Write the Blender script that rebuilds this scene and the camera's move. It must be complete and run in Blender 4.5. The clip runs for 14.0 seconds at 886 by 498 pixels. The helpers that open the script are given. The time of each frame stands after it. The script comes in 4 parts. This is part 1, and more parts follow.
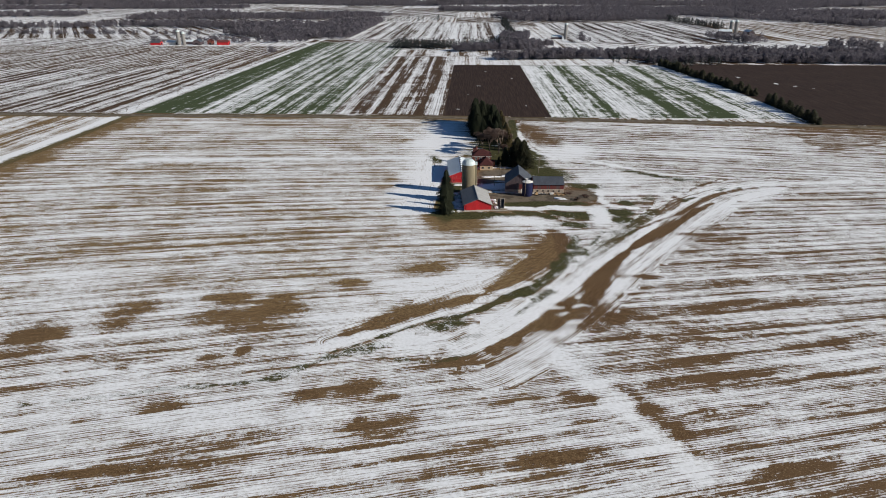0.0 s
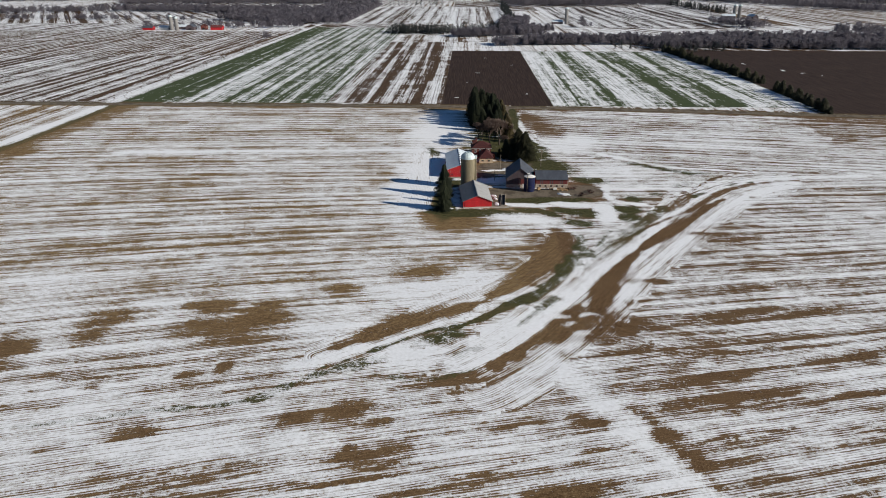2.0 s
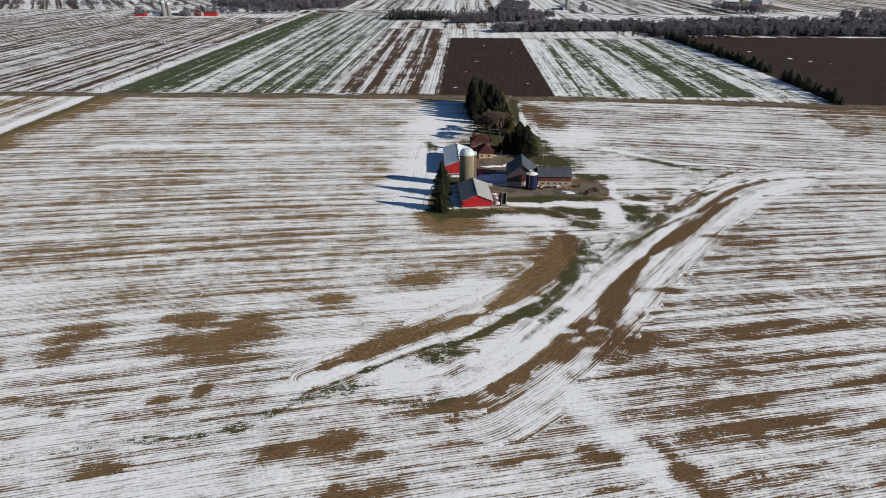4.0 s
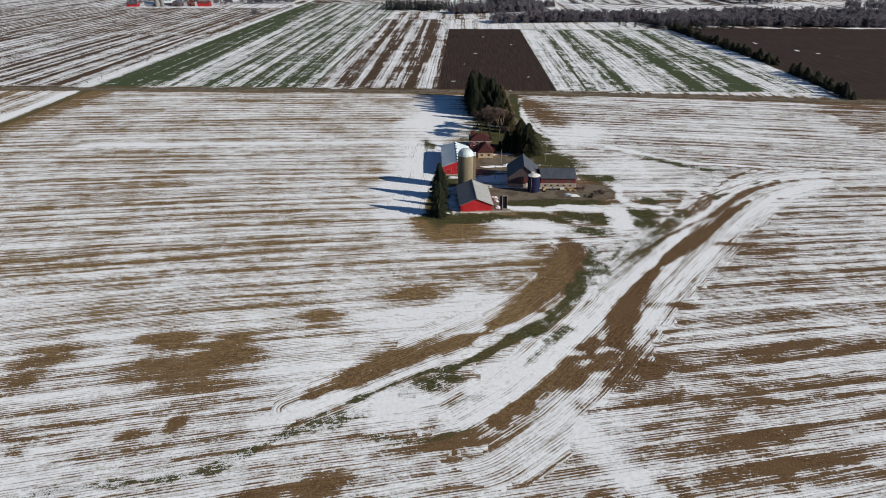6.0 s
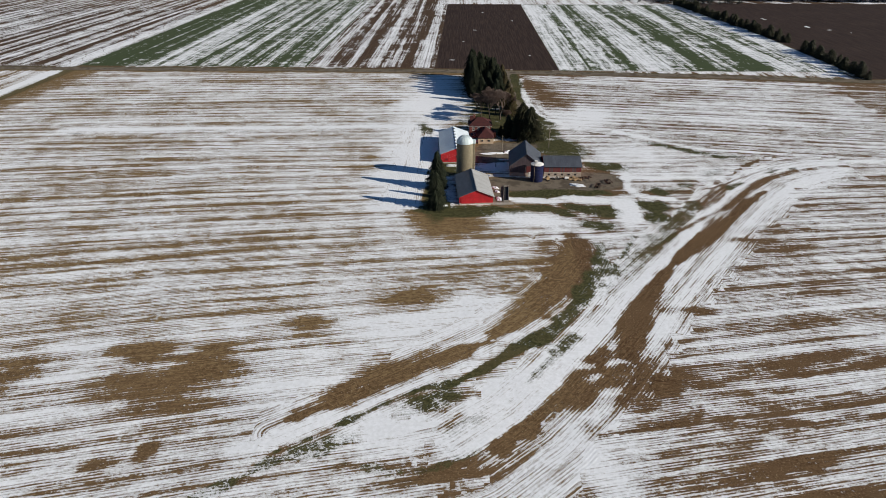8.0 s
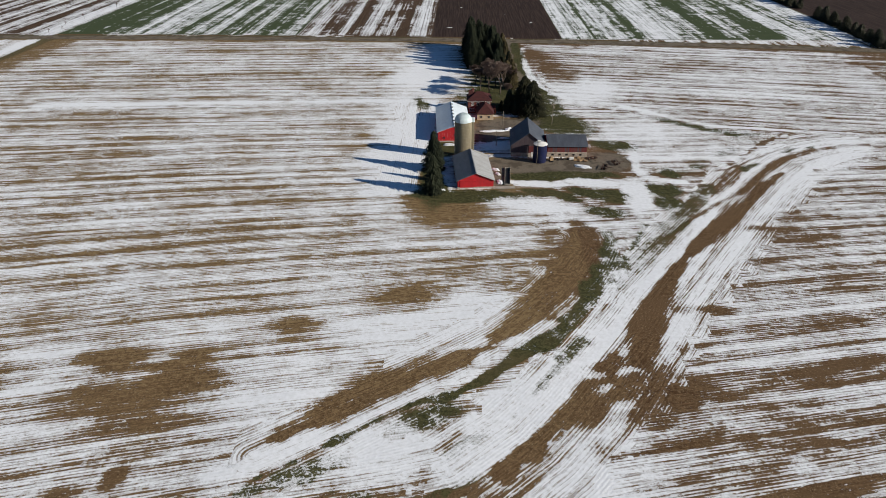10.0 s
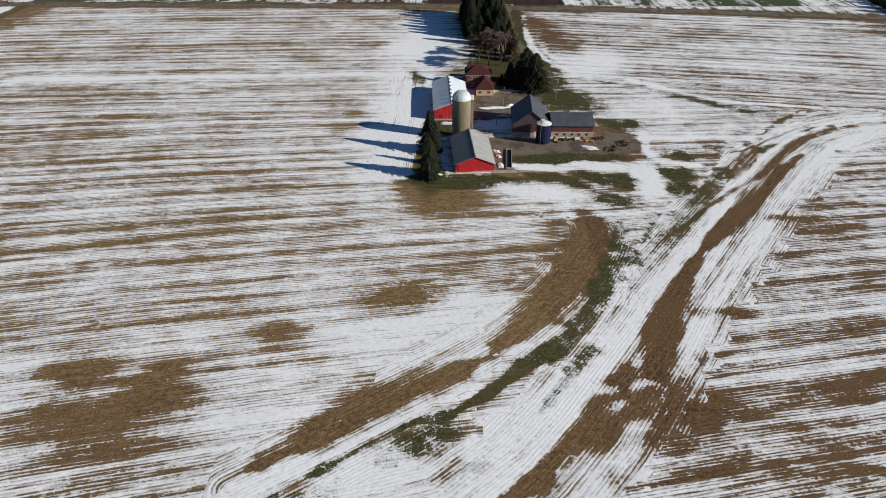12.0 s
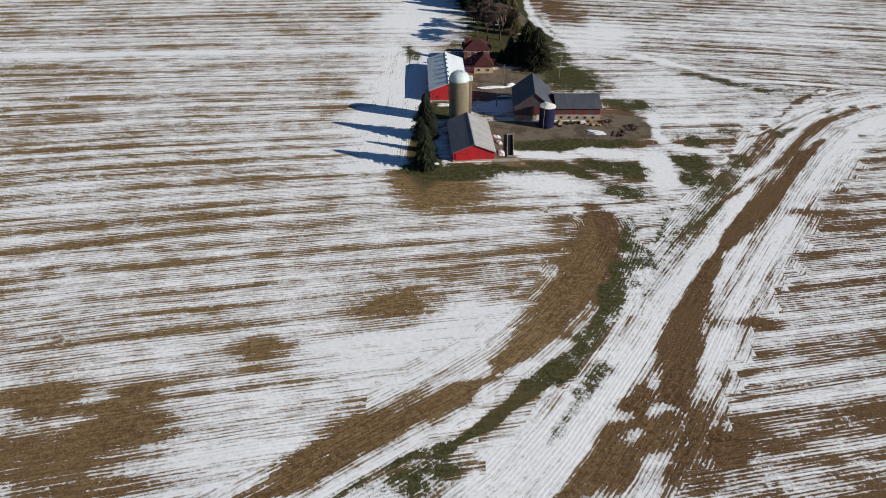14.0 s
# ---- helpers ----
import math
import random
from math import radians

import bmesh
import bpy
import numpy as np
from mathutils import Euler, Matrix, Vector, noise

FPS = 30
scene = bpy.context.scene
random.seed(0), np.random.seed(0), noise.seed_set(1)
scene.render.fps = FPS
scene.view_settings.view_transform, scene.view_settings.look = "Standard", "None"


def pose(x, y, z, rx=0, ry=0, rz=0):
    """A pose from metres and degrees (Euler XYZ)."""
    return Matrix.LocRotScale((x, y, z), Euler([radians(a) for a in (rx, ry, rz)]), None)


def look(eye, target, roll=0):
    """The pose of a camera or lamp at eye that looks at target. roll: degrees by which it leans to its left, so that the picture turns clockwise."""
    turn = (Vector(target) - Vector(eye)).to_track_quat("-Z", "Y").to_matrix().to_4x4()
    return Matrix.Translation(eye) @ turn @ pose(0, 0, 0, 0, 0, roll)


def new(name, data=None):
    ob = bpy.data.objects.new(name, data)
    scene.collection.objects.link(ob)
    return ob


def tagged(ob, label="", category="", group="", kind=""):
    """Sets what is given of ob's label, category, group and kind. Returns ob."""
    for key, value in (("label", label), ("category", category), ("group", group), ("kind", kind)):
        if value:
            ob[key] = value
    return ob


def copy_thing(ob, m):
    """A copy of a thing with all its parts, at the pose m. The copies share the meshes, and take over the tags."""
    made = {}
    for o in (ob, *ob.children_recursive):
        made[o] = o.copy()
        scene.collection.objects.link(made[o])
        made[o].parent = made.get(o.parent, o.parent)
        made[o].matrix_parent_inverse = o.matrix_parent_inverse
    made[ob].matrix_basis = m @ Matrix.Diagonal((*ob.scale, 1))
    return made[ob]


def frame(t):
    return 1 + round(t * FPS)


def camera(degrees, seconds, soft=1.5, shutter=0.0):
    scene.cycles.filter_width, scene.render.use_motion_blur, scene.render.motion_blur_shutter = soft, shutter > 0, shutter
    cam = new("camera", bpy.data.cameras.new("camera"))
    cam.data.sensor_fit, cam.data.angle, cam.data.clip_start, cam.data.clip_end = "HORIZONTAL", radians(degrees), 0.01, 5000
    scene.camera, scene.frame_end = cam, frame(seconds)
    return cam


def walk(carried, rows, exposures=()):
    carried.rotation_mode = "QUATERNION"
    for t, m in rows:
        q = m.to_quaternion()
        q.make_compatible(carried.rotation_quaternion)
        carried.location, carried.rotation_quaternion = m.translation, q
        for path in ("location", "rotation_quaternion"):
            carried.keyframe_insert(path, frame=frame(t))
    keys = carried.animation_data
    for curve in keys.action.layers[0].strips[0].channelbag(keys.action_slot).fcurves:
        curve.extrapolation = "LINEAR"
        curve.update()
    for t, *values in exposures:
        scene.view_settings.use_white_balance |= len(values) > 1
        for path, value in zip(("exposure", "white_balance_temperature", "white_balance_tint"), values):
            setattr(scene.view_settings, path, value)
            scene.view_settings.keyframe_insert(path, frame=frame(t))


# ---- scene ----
cam = camera(68.0, 14.0, soft=0.9)
PATH = [
    (0, pose(0.00, 0.00, 97.80, 68.077, 0, 2.247)),
    (0.5, pose(-0.12, 4.03, 97.71, 67.759, 0, 2.223)),
    (1, pose(-0.23, 8.02, 97.65, 67.454, 0, 2.183)),
    (1.5, pose(-0.21, 11.97, 97.64, 67.134, 0, 2.145)),
    (2, pose(-0.25, 15.93, 97.65, 66.842, 0, 2.126)),
    (2.5, pose(-0.34, 19.90, 97.72, 66.529, 0, 2.086)),
    (3, pose(-0.40, 23.93, 97.80, 66.219, 0, 2.048)),
    (5.5, pose(-0.52, 43.82, 97.83, 65.082, 0, 1.916)),
    (6, pose(-0.56, 47.81, 97.75, 64.868, 0, 1.872)),
    (6.5, pose(-0.62, 51.79, 97.66, 64.450, 0, 1.840)),
    (7, pose(-0.67, 55.88, 97.59, 63.950, 0, 1.794)),
    (7.5, pose(-0.66, 59.98, 97.55, 63.412, 0, 1.761)),
    (8, pose(-0.68, 64.03, 97.54, 62.824, 0, 1.761)),
    (10.5, pose(-1.10, 84.04, 97.34, 59.124, 0, 1.487)),
    (11, pose(-1.18, 88.00, 97.22, 58.363, 0, 1.449)),
    (11.5, pose(-1.21, 92.08, 96.96, 57.632, 0, 1.361)),
    (12, pose(-1.28, 96.28, 96.62, 56.953, 0, 1.284)),
    (12.5, pose(-1.39, 100.52, 96.33, 56.243, 0, 1.198)),
    (13, pose(-1.51, 104.68, 96.16, 55.519, 0, 1.067)),
    (13.5, pose(-1.72, 108.68, 96.12, 54.780, 0, 0.942)),
    (14, pose(-1.87, 112.63, 96.22, 54.032, 0, 0.878)),
]
walk(cam, PATH, exposures=[(0, 0.0), (14, 0.0)])

# ---- world, sun ----
SUN_TO = Vector((0.943, -0.331, 0)).normalized()
SUN_EL = radians(24)
world = bpy.data.worlds.new("winter_sky")
scene.world = world
world.use_nodes = True
wn = world.node_tree.nodes
sky = wn.new("ShaderNodeTexSky")
sky.sky_type = "NISHITA"
sky.sun_disc = False
sky.sun_elevation = SUN_EL
sky.sun_rotation = math.atan2(SUN_TO.x, SUN_TO.y)
sky.air_density, sky.dust_density, sky.ozone_density = 1.3, 0.2, 9.0
wn["Background"].inputs["Strength"].default_value = 0.05
world.node_tree.links.new(sky.outputs["Color"], wn["Background"].inputs["Color"])
sun_data = bpy.data.lights.new("sun", "SUN")
sun_data.energy, sun_data.angle, sun_data.color = 5.6, radians(0.55), (0.99, 0.948, 0.862)
sun_lamp = new("sun", sun_data)
sun_lamp.matrix_world = look(SUN_TO * 800 * math.cos(SUN_EL) + Vector((0, 300, 800 * math.sin(SUN_EL))), (0, 300, 0))


# ---- materials ----
class Mat:
    """A node material with a Principled shader and short ways to add nodes."""

    def __init__(self, name, rough=0.8, metal=0.0):
        self.m = bpy.data.materials.new(name)
        self.m.use_nodes = True
        self.t = self.m.node_tree
        self.b = self.t.nodes["Principled BSDF"]
        self.b.inputs["Roughness"].default_value = rough
        self.b.inputs["Metallic"].default_value = metal
        self.b.inputs["Specular IOR Level"].default_value = 0.25

    def put(self, socket, v):
        if isinstance(v, bpy.types.NodeSocket):
            self.t.links.new(v, socket)
        elif isinstance(v, (tuple, list)) and len(v) == 3 and socket.type == "RGBA":
            socket.default_value = (*v, 1)
        else:
            socket.default_value = v

    def node(self, kind):
        return self.t.nodes.new(kind)

    def math(self, op, a, b=0.0, c=0.0):
        n = self.node("ShaderNodeMath")
        n.operation = op
        for s, v in zip(n.inputs, (a, b, c)):
            self.put(s, v)
        return n.outputs[0]

    def mix(self, f, a, b):
        n = self.node("ShaderNodeMix")
        n.data_type = "RGBA"
        self.put(n.inputs[0], f)
        self.put(n.inputs[6], a)
        self.put(n.inputs[7], b)
        return n.outputs[2]

    def step(self, v, lo, hi, a=0.0, b=1.0):
        n = self.node("ShaderNodeMapRange")
        n.interpolation_type = "SMOOTHSTEP"
        for s, x in zip(n.inputs, (v, lo, hi, a, b)):
            self.put(s, x)
        return n.outputs[0]

    def noise(self, vec, scale=1.0, detail=3.0, rough=0.55, dims="3D"):
        n = self.node("ShaderNodeTexNoise")
        n.noise_dimensions = dims
        self.put(n.inputs["Vector"], vec)
        n.inputs["Scale"].default_value, n.inputs["Detail"].default_value, n.inputs["Roughness"].default_value = scale, detail, rough
        return n.outputs[0]

    def vec(self, x, y, z=0.0):
        n = self.node("ShaderNodeCombineXYZ")
        for s, v in zip(n.inputs, (x, y, z)):
            self.put(s, v)
        return n.outputs[0]

    def split(self, v):
        n = self.node("ShaderNodeSeparateXYZ")
        self.put(n.inputs[0], v)
        return n.outputs

    def attr(self, name):
        n = self.node("ShaderNodeAttribute")
        n.attribute_name = name
        return n.outputs["Vector"]

    def obj(self):
        return self.node("ShaderNodeTexCoord").outputs["Object"]

    def bump(self, h, dist=0.1, strength=0.6):
        n = self.node("ShaderNodeBump")
        n.inputs["Strength"].default_value, n.inputs["Distance"].default_value = strength, dist
        self.put(n.inputs["Height"], h)
        self.t.links.new(n.outputs[0], self.b.inputs["Normal"])

    def color(self, c):
        self.put(self.b.inputs["Base Color"], c)
        return self.m


def worn(name, c1, c2, scale=0.6, rough=0.8, metal=0.0, stretch=(1, 1, 1), grain=6.0, bump=0.02):
    """Two tones mixed by broad stains and a fine grain."""
    k = Mat(name, rough, metal)
    n = k.node("ShaderNodeMapping")
    k.put(n.inputs[0], k.obj())
    n.inputs["Scale"].default_value = stretch
    v = n.outputs[0]
    f = k.math("ADD", k.noise(v, scale, 4), k.math("MULTIPLY", k.noise(v, scale * grain, 3), 0.45))
    k.bump(k.noise(v, scale * grain * 2, 2), bump, 0.5)
    return k.color(k.mix(k.step(f, 0.45, 1.0), c1, c2))


def leafy(name, c1, c2, rough=0.7, lets_through=0.0):
    """Foliage or twigs whose tone shifts from clump to clump."""
    k = Mat(name, rough)
    g = k.node("ShaderNodeNewGeometry").outputs["Random Per Island"]
    r = k.node("ShaderNodeObjectInfo").outputs["Random"]
    f = k.math("ADD", k.math("MULTIPLY", g, 0.7), k.math("MULTIPLY", r, 0.3))
    tone = k.mix(f, c1, c2)
    if lets_through:
        # a loose crown of twigs passes part of the light on
        t, blend = k.node("ShaderNodeBsdfTranslucent"), k.node("ShaderNodeMixShader")
        k.put(t.inputs["Color"], tone)
        blend.inputs[0].default_value = lets_through
        for i, shader in ((1, k.b.outputs[0]), (2, t.outputs[0])):
            k.t.links.new(shader, blend.inputs[i])
        k.t.links.new(blend.outputs[0], k.t.nodes["Material Output"].inputs["Surface"])
    return k.color(tone)


M_RED = worn("red_painted_steel", (0.52, 0.024, 0.030), (0.38, 0.022, 0.026), 0.5, 0.55, 0, (1, 1, 0.4))
M_REDWOOD = worn("weathered_red_boards", (0.165, 0.028, 0.028), (0.12, 0.052, 0.048), 0.8, 0.85, 0, (2.5, 2.5, 0.25))
M_GREYWOOD = worn("weathered_grey_boards", (0.100, 0.077, 0.083), (0.074, 0.055, 0.060), 0.9, 0.9, 0, (2.5, 2.5, 0.25))
M_TIN = worn("galvanised_steel_roof", (0.72, 0.78, 0.81), (0.60, 0.65, 0.68), 0.25, 0.55, 0.0, (1, 0.3, 1))
M_SHEDROOF = worn("weathered_grey_steel_roof", (0.21, 0.22, 0.235), (0.15, 0.155, 0.165), 0.4, 0.6, 0, (1, 0.3, 1))
M_TINWORN = worn("rust_stained_steel_roof", (0.47, 0.47, 0.465), (0.31, 0.295, 0.275), 0.35, 0.6, 0.1, (0.5, 2.5, 1), 5)
M_SLATE = worn("dark_grey_roof", (0.10, 0.11, 0.13), (0.065, 0.07, 0.085), 0.4, 0.55, 0.1, (1, 0.3, 1))
M_SHINGLE = worn("red_brown_shingles", (0.075, 0.020, 0.018), (0.042, 0.015, 0.014), 0.8, 0.85, 0, (1, 1, 2))
M_CONCRETE = worn("silo_concrete", (0.255, 0.215, 0.14), (0.16, 0.135, 0.09), 0.35, 0.9, 0, (1, 1, 0.25))
M_PLINTH = worn("pale_concrete", (0.42, 0.38, 0.32), (0.28, 0.25, 0.21), 0.8, 0.9)
M_STONE = worn("field_stone", (0.48, 0.40, 0.32), (0.26, 0.20, 0.16), 0.9, 0.95, 0, (1, 1, 1), 4, 0.06)
M_DOME = worn("silver_dome_steel", (0.60, 0.68, 0.67), (0.50, 0.56, 0.56), 0.5, 0.5, 0.0)
M_BLUE = worn("dark_blue_enamel", (0.012, 0.018, 0.07), (0.02, 0.022, 0.05), 0.6, 0.35, 0.1)
M_WHITE = worn("white_paint", (0.78, 0.76, 0.72), (0.6, 0.57, 0.52), 1.0, 0.6)
M_CREAM = worn("cream_siding", (0.55, 0.44, 0.30), (0.45, 0.35, 0.24), 0.9, 0.7)
M_DARK = worn("dark_opening", (0.012, 0.012, 0.014), (0.02, 0.018, 0.018), 1.0, 0.6)
M_BARK = worn("grey_brown_bark", (0.075, 0.055, 0.045), (0.04, 0.03, 0.025), 1.5, 0.95, 0, (3, 3, 0.6), 6, 0.05)
M_POLE = worn("grey_pole_wood", (0.25, 0.21, 0.16), (0.16, 0.13, 0.10), 1.2, 0.9, 0, (3, 3, 0.4))
M_RUST = worn("rusty_iron", (0.09, 0.035, 0.02), (0.03, 0.02, 0.018), 2.0, 0.8, 0.2)
M_LUMBER = worn("sawn_lumber", (0.42, 0.28, 0.15), (0.28, 0.18, 0.10), 1.5, 0.85)
M_FARSILO = worn("grey_silo_concrete", (0.26, 0.25, 0.24), (0.18, 0.17, 0.165), 0.2, 0.9, 0, (1, 1, 0.3))
M_SPRUCE = leafy("spruce_needles", (0.009, 0.013, 0.007), (0.026, 0.029, 0.014), 0.95)
M_LAWNSPRUCE = leafy("bronze_green_needles", (0.012, 0.014, 0.007), (0.040, 0.036, 0.016), 0.95)
M_CEDAR = leafy("cedar_foliage", (0.018, 0.020, 0.009), (0.045, 0.040, 0.018))
M_CEDARW = leafy("winter_bronzed_cedar", (0.030, 0.026, 0.011), (0.085, 0.062, 0.026), 0.9)
M_TWIG = leafy("bare_twigs", (0.20, 0.145, 0.120), (0.30, 0.222, 0.185), 0.9, 0.5)
# far twig and needle tones, paled and blued partly to stand in for haze
M_FARWOOD = leafy("hazed_wood_twigs", (0.165, 0.150, 0.172), (0.200, 0.182, 0.200), 0.95, 0.5)
M_FARCON = leafy("hazed_far_conifers", (0.040, 0.046, 0.048), (0.062, 0.068, 0.066), 0.9, 0.4)


def brick_material():
    k = Mat("red_brick", 0.9)
    n = k.node("ShaderNodeTexBrick")
    k.put(n.inputs["Vector"], k.vec(k.math("ADD", k.split(k.obj())[0], k.split(k.obj())[1]), k.split(k.obj())[2]))
    n.inputs["Scale"].default_value = 1.0
    n.inputs["Brick Width"].default_value, n.inputs["Row Height"].default_value = 0.22, 0.075
    n.inputs["Mortar Size"].default_value = 0.008
    for key, c in (("Color1", (0.20, 0.036, 0.026)), ("Color2", (0.14, 0.028, 0.022)), ("Mortar", (0.3, 0.22, 0.18))):
        k.put(n.inputs[key], c)
    return k.color(k.mix(k.math("MULTIPLY", k.noise(k.obj(), 0.7), 0.5), n.outputs[0], (0.12, 0.03, 0.025)))


def glass_material():
    k = Mat("window_glass", 0.08)
    k.b.inputs["Specular IOR Level"].default_value = 0.6
    return k.color(k.mix(k.noise(k.obj(), 0.8), (0.02, 0.025, 0.03), (0.05, 0.06, 0.07)))


def snow_material(name="old_snow"):
    k = Mat(name, 0.75)
    k.bump(k.noise(k.obj(), 2.5, 4), 0.12, 0.6)
    return k.color(k.mix(k.step(k.noise(k.obj(), 1.2, 4), 0.45, 0.75), (0.82, 0.83, 0.85), (0.62, 0.60, 0.57)))


def ground_material():
    """Stubble, tilled soil, grass and gravel under thin, wind-combed snow. The sheet carries, point by point,
    how bare, grassy and tilled it is (cover) and its crop rows' along and across distance (rows)."""
    k = Mat("snowy_farmland", 0.9)
    P = k.node("ShaderNodeNewGeometry").outputs["Position"]
    bias, grass, soil = k.split(k.attr("cover"))
    u, v, calm = k.split(k.attr("rows"))
    far, gravel, straw = k.split(k.attr("lie"))
    n1 = k.noise(k.vec(k.math("MULTIPLY", u, 0.0045), k.math("MULTIPLY", v, 0.17)), 1, 2, 0.55, "2D")
    n2 = k.noise(k.vec(k.math("MULTIPLY", u, 0.020), k.math("MULTIPLY", v, 0.80)), 1, 3, 0.6, "2D")
    n3 = k.noise(P, 0.040, 4, 0.6)
    n4 = k.noise(P, 0.9, 3, 0.65)
    n5 = k.noise(k.vec(k.math("MULTIPLY", u, 0.13), k.math("MULTIPLY", v, 2.4)), 1, 3, 0.65, "2D")
    n6 = k.noise(P, 0.18, 4, 0.65)
    n7 = k.noise(P, 2.6, 4, 0.8)
    n8 = k.noise(P, 1.7, 2, 0.6)
    row = k.math("SINE", k.math("MULTIPLY", v, 2 * math.pi / 0.76))
    swath = k.math("SINE", k.math("ADD", k.math("MULTIPLY", v, 2 * math.pi / 6.1), k.math("MULTIPLY", n1, 5.0)))
    wild = k.math("MAXIMUM", grass, gravel)
    lined = k.math("SUBTRACT", 1.0, k.math("MULTIPLY", k.math("MULTIPLY", wild, k.math("SUBTRACT", 1.0, far)), 0.7))
    streak = k.math("ADD", k.math("MULTIPLY", k.math("SUBTRACT", n1, 0.5), 1.7), k.math("MULTIPLY", k.math("SUBTRACT", n2, 0.5), 2.2))
    streak = k.math("ADD", streak, k.math("MULTIPLY", k.math("SUBTRACT", n5, 0.5), k.math("SUBTRACT", 1.7, k.math("MULTIPLY", far, 1.0))))
    streak = k.math("ADD", streak, k.math("MULTIPLY", swath, 0.26))
    streak = k.math("MULTIPLY", streak, k.math("MULTIPLY", lined, k.math("SUBTRACT", 1.0, k.math("MULTIPLY", calm, 0.6))))
    rough = k.math("ADD", k.math("MULTIPLY", k.math("SUBTRACT", n3, 0.5), 1.7), k.math("MULTIPLY", k.math("SUBTRACT", n4, 0.5), k.math("ADD", 1.0, k.math("MULTIPLY", calm, 0.9))))
    rough = k.math("ADD", rough, k.math("MULTIPLY", k.math("SUBTRACT", n6, 0.5), k.math("ADD", 1.3, k.math("MULTIPLY", wild, 1.5))))
    val = k.math("ADD", k.math("ADD", bias, streak), rough)
    row = k.math("MULTIPLY", row, k.step(k.math("ADD", n4, k.math("MULTIPLY", n6, 0.5)), 0.5, 0.9, 0.35, 1.0))
    val = k.math("ADD", val, k.math("MULTIPLY", k.math("MULTIPLY", row, lined), k.math("SUBTRACT", 0.26, k.math("MULTIPLY", far, 0.2))))
    val = k.math("ADD", val, k.math("MULTIPLY", k.math("SUBTRACT", n7, 0.5), k.math("ADD", 1.0, k.math("MULTIPLY", k.math("MULTIPLY", grass, k.math("SUBTRACT", 1.0, far)), 1.4))))
    bare = k.step(val, -0.09, 0.09)
    # stubble and furrows that show faintly through thin snow
    thin = k.math("MULTIPLY", k.step(k.math("ADD", n5, k.math("MULTIPLY", row, 0.10)), 0.44, 0.66), k.step(val, -1.0, -0.1, 0.0, 0.7))
    bare = k.math("MAXIMUM", bare, k.math("MULTIPLY", thin, lined))
    bare = k.math("MAXIMUM", bare, k.step(k.math("ADD", val, k.math("MULTIPLY", k.math("SUBTRACT", n5, 0.5), 0.8)), -0.85, 0.05, 0.0, k.math("ADD", 0.34, k.math("MULTIPLY", straw, 0.15))))
    fleck = k.math("MULTIPLY", k.step(k.math("ADD", n7, k.math("MULTIPLY", k.math("SUBTRACT", n8, 0.5), 0.8)), 0.54, 0.66), k.step(val, -0.95, -0.1, 0.0, 0.75))
    bare = k.math("MAXIMUM", bare, fleck)
    crumb = k.math("ADD", k.math("MULTIPLY", n5, 0.45), k.math("MULTIPLY", n4, 0.55))
    stub = k.mix(k.step(crumb, 0.40, 0.62), (0.076, 0.041, 0.019), (0.170, 0.102, 0.050))
    stub = k.mix(k.step(n3, 0.42, 0.66), stub, (0.135, 0.080, 0.040))
    stub = k.mix(k.math("MULTIPLY", straw, 0.75), stub, k.mix(k.step(crumb, 0.40, 0.62), (0.135, 0.082, 0.036), (0.30, 0.205, 0.100)))
    stub = k.mix(k.step(n7, 0.55, 0.70), stub, (0.36, 0.27, 0.16))
    stub = k.mix(k.step(n7, 0.44, 0.34), stub, (0.055, 0.032, 0.018))
    turf = k.mix(k.step(k.math("ADD", n4, k.math("MULTIPLY", k.math("SUBTRACT", n7, 0.5), 1.2)), 0.36, 0.68), (0.030, 0.034, 0.013), (0.096, 0.086, 0.036))
    turf = k.mix(k.step(n3, 0.5, 0.7, 0, 0.6), turf, (0.11, 0.085, 0.040))
    turf = k.mix(far, turf, k.mix(n6, (0.040, 0.060, 0.026), (0.080, 0.094, 0.046)))
    earth = k.mix(k.step(n5, 0.35, 0.7), (0.030, 0.019, 0.016), (0.058, 0.038, 0.030))
    stone = k.mix(k.step(n7, 0.35, 0.7), (0.13, 0.105, 0.078), (0.22, 0.18, 0.135))
    stone = k.mix(k.step(n6, 0.46, 0.62), stone, (0.095, 0.075, 0.055))
    base = k.mix(k.step(k.math("ADD", grass, k.math("MULTIPLY", k.math("SUBTRACT", n4, 0.5), 0.8)), 0.3, 0.6), stub, turf)
    base = k.mix(soil, base, earth)
    base = k.mix(k.step(k.math("ADD", gravel, k.math("MULTIPLY", k.math("SUBTRACT", n4, 0.5), 0.5)), 0.35, 0.6), base, stone)
    snow = k.mix(k.step(n4, 0.3, 0.7), (0.90, 0.90, 0.91), (0.80, 0.80, 0.80))
    k.put(k.b.inputs["Roughness"], k.math("SUBTRACT", 0.95, k.math("MULTIPLY", k.math("SUBTRACT", 1.0, bare), 0.25)))
    h = k.math("ADD", k.math("MULTIPLY", bare, -0.6), k.math("MULTIPLY", k.math("MULTIPLY", row, lined), 0.15))
    k.bump(k.math("ADD", h, k.math("ADD", n4, k.math("MULTIPLY", n7, 0.6))), 0.12, 0.6)
    return k.color(k.mix(bare, snow, base))


M_BRICK, M_GLASS, M_SNOW, M_GROUND = brick_material(), glass_material(), snow_material(), ground_material()
M_GROUND.node_tree.nodes["Principled BSDF"].inputs["Specular IOR Level"].default_value = 0.1


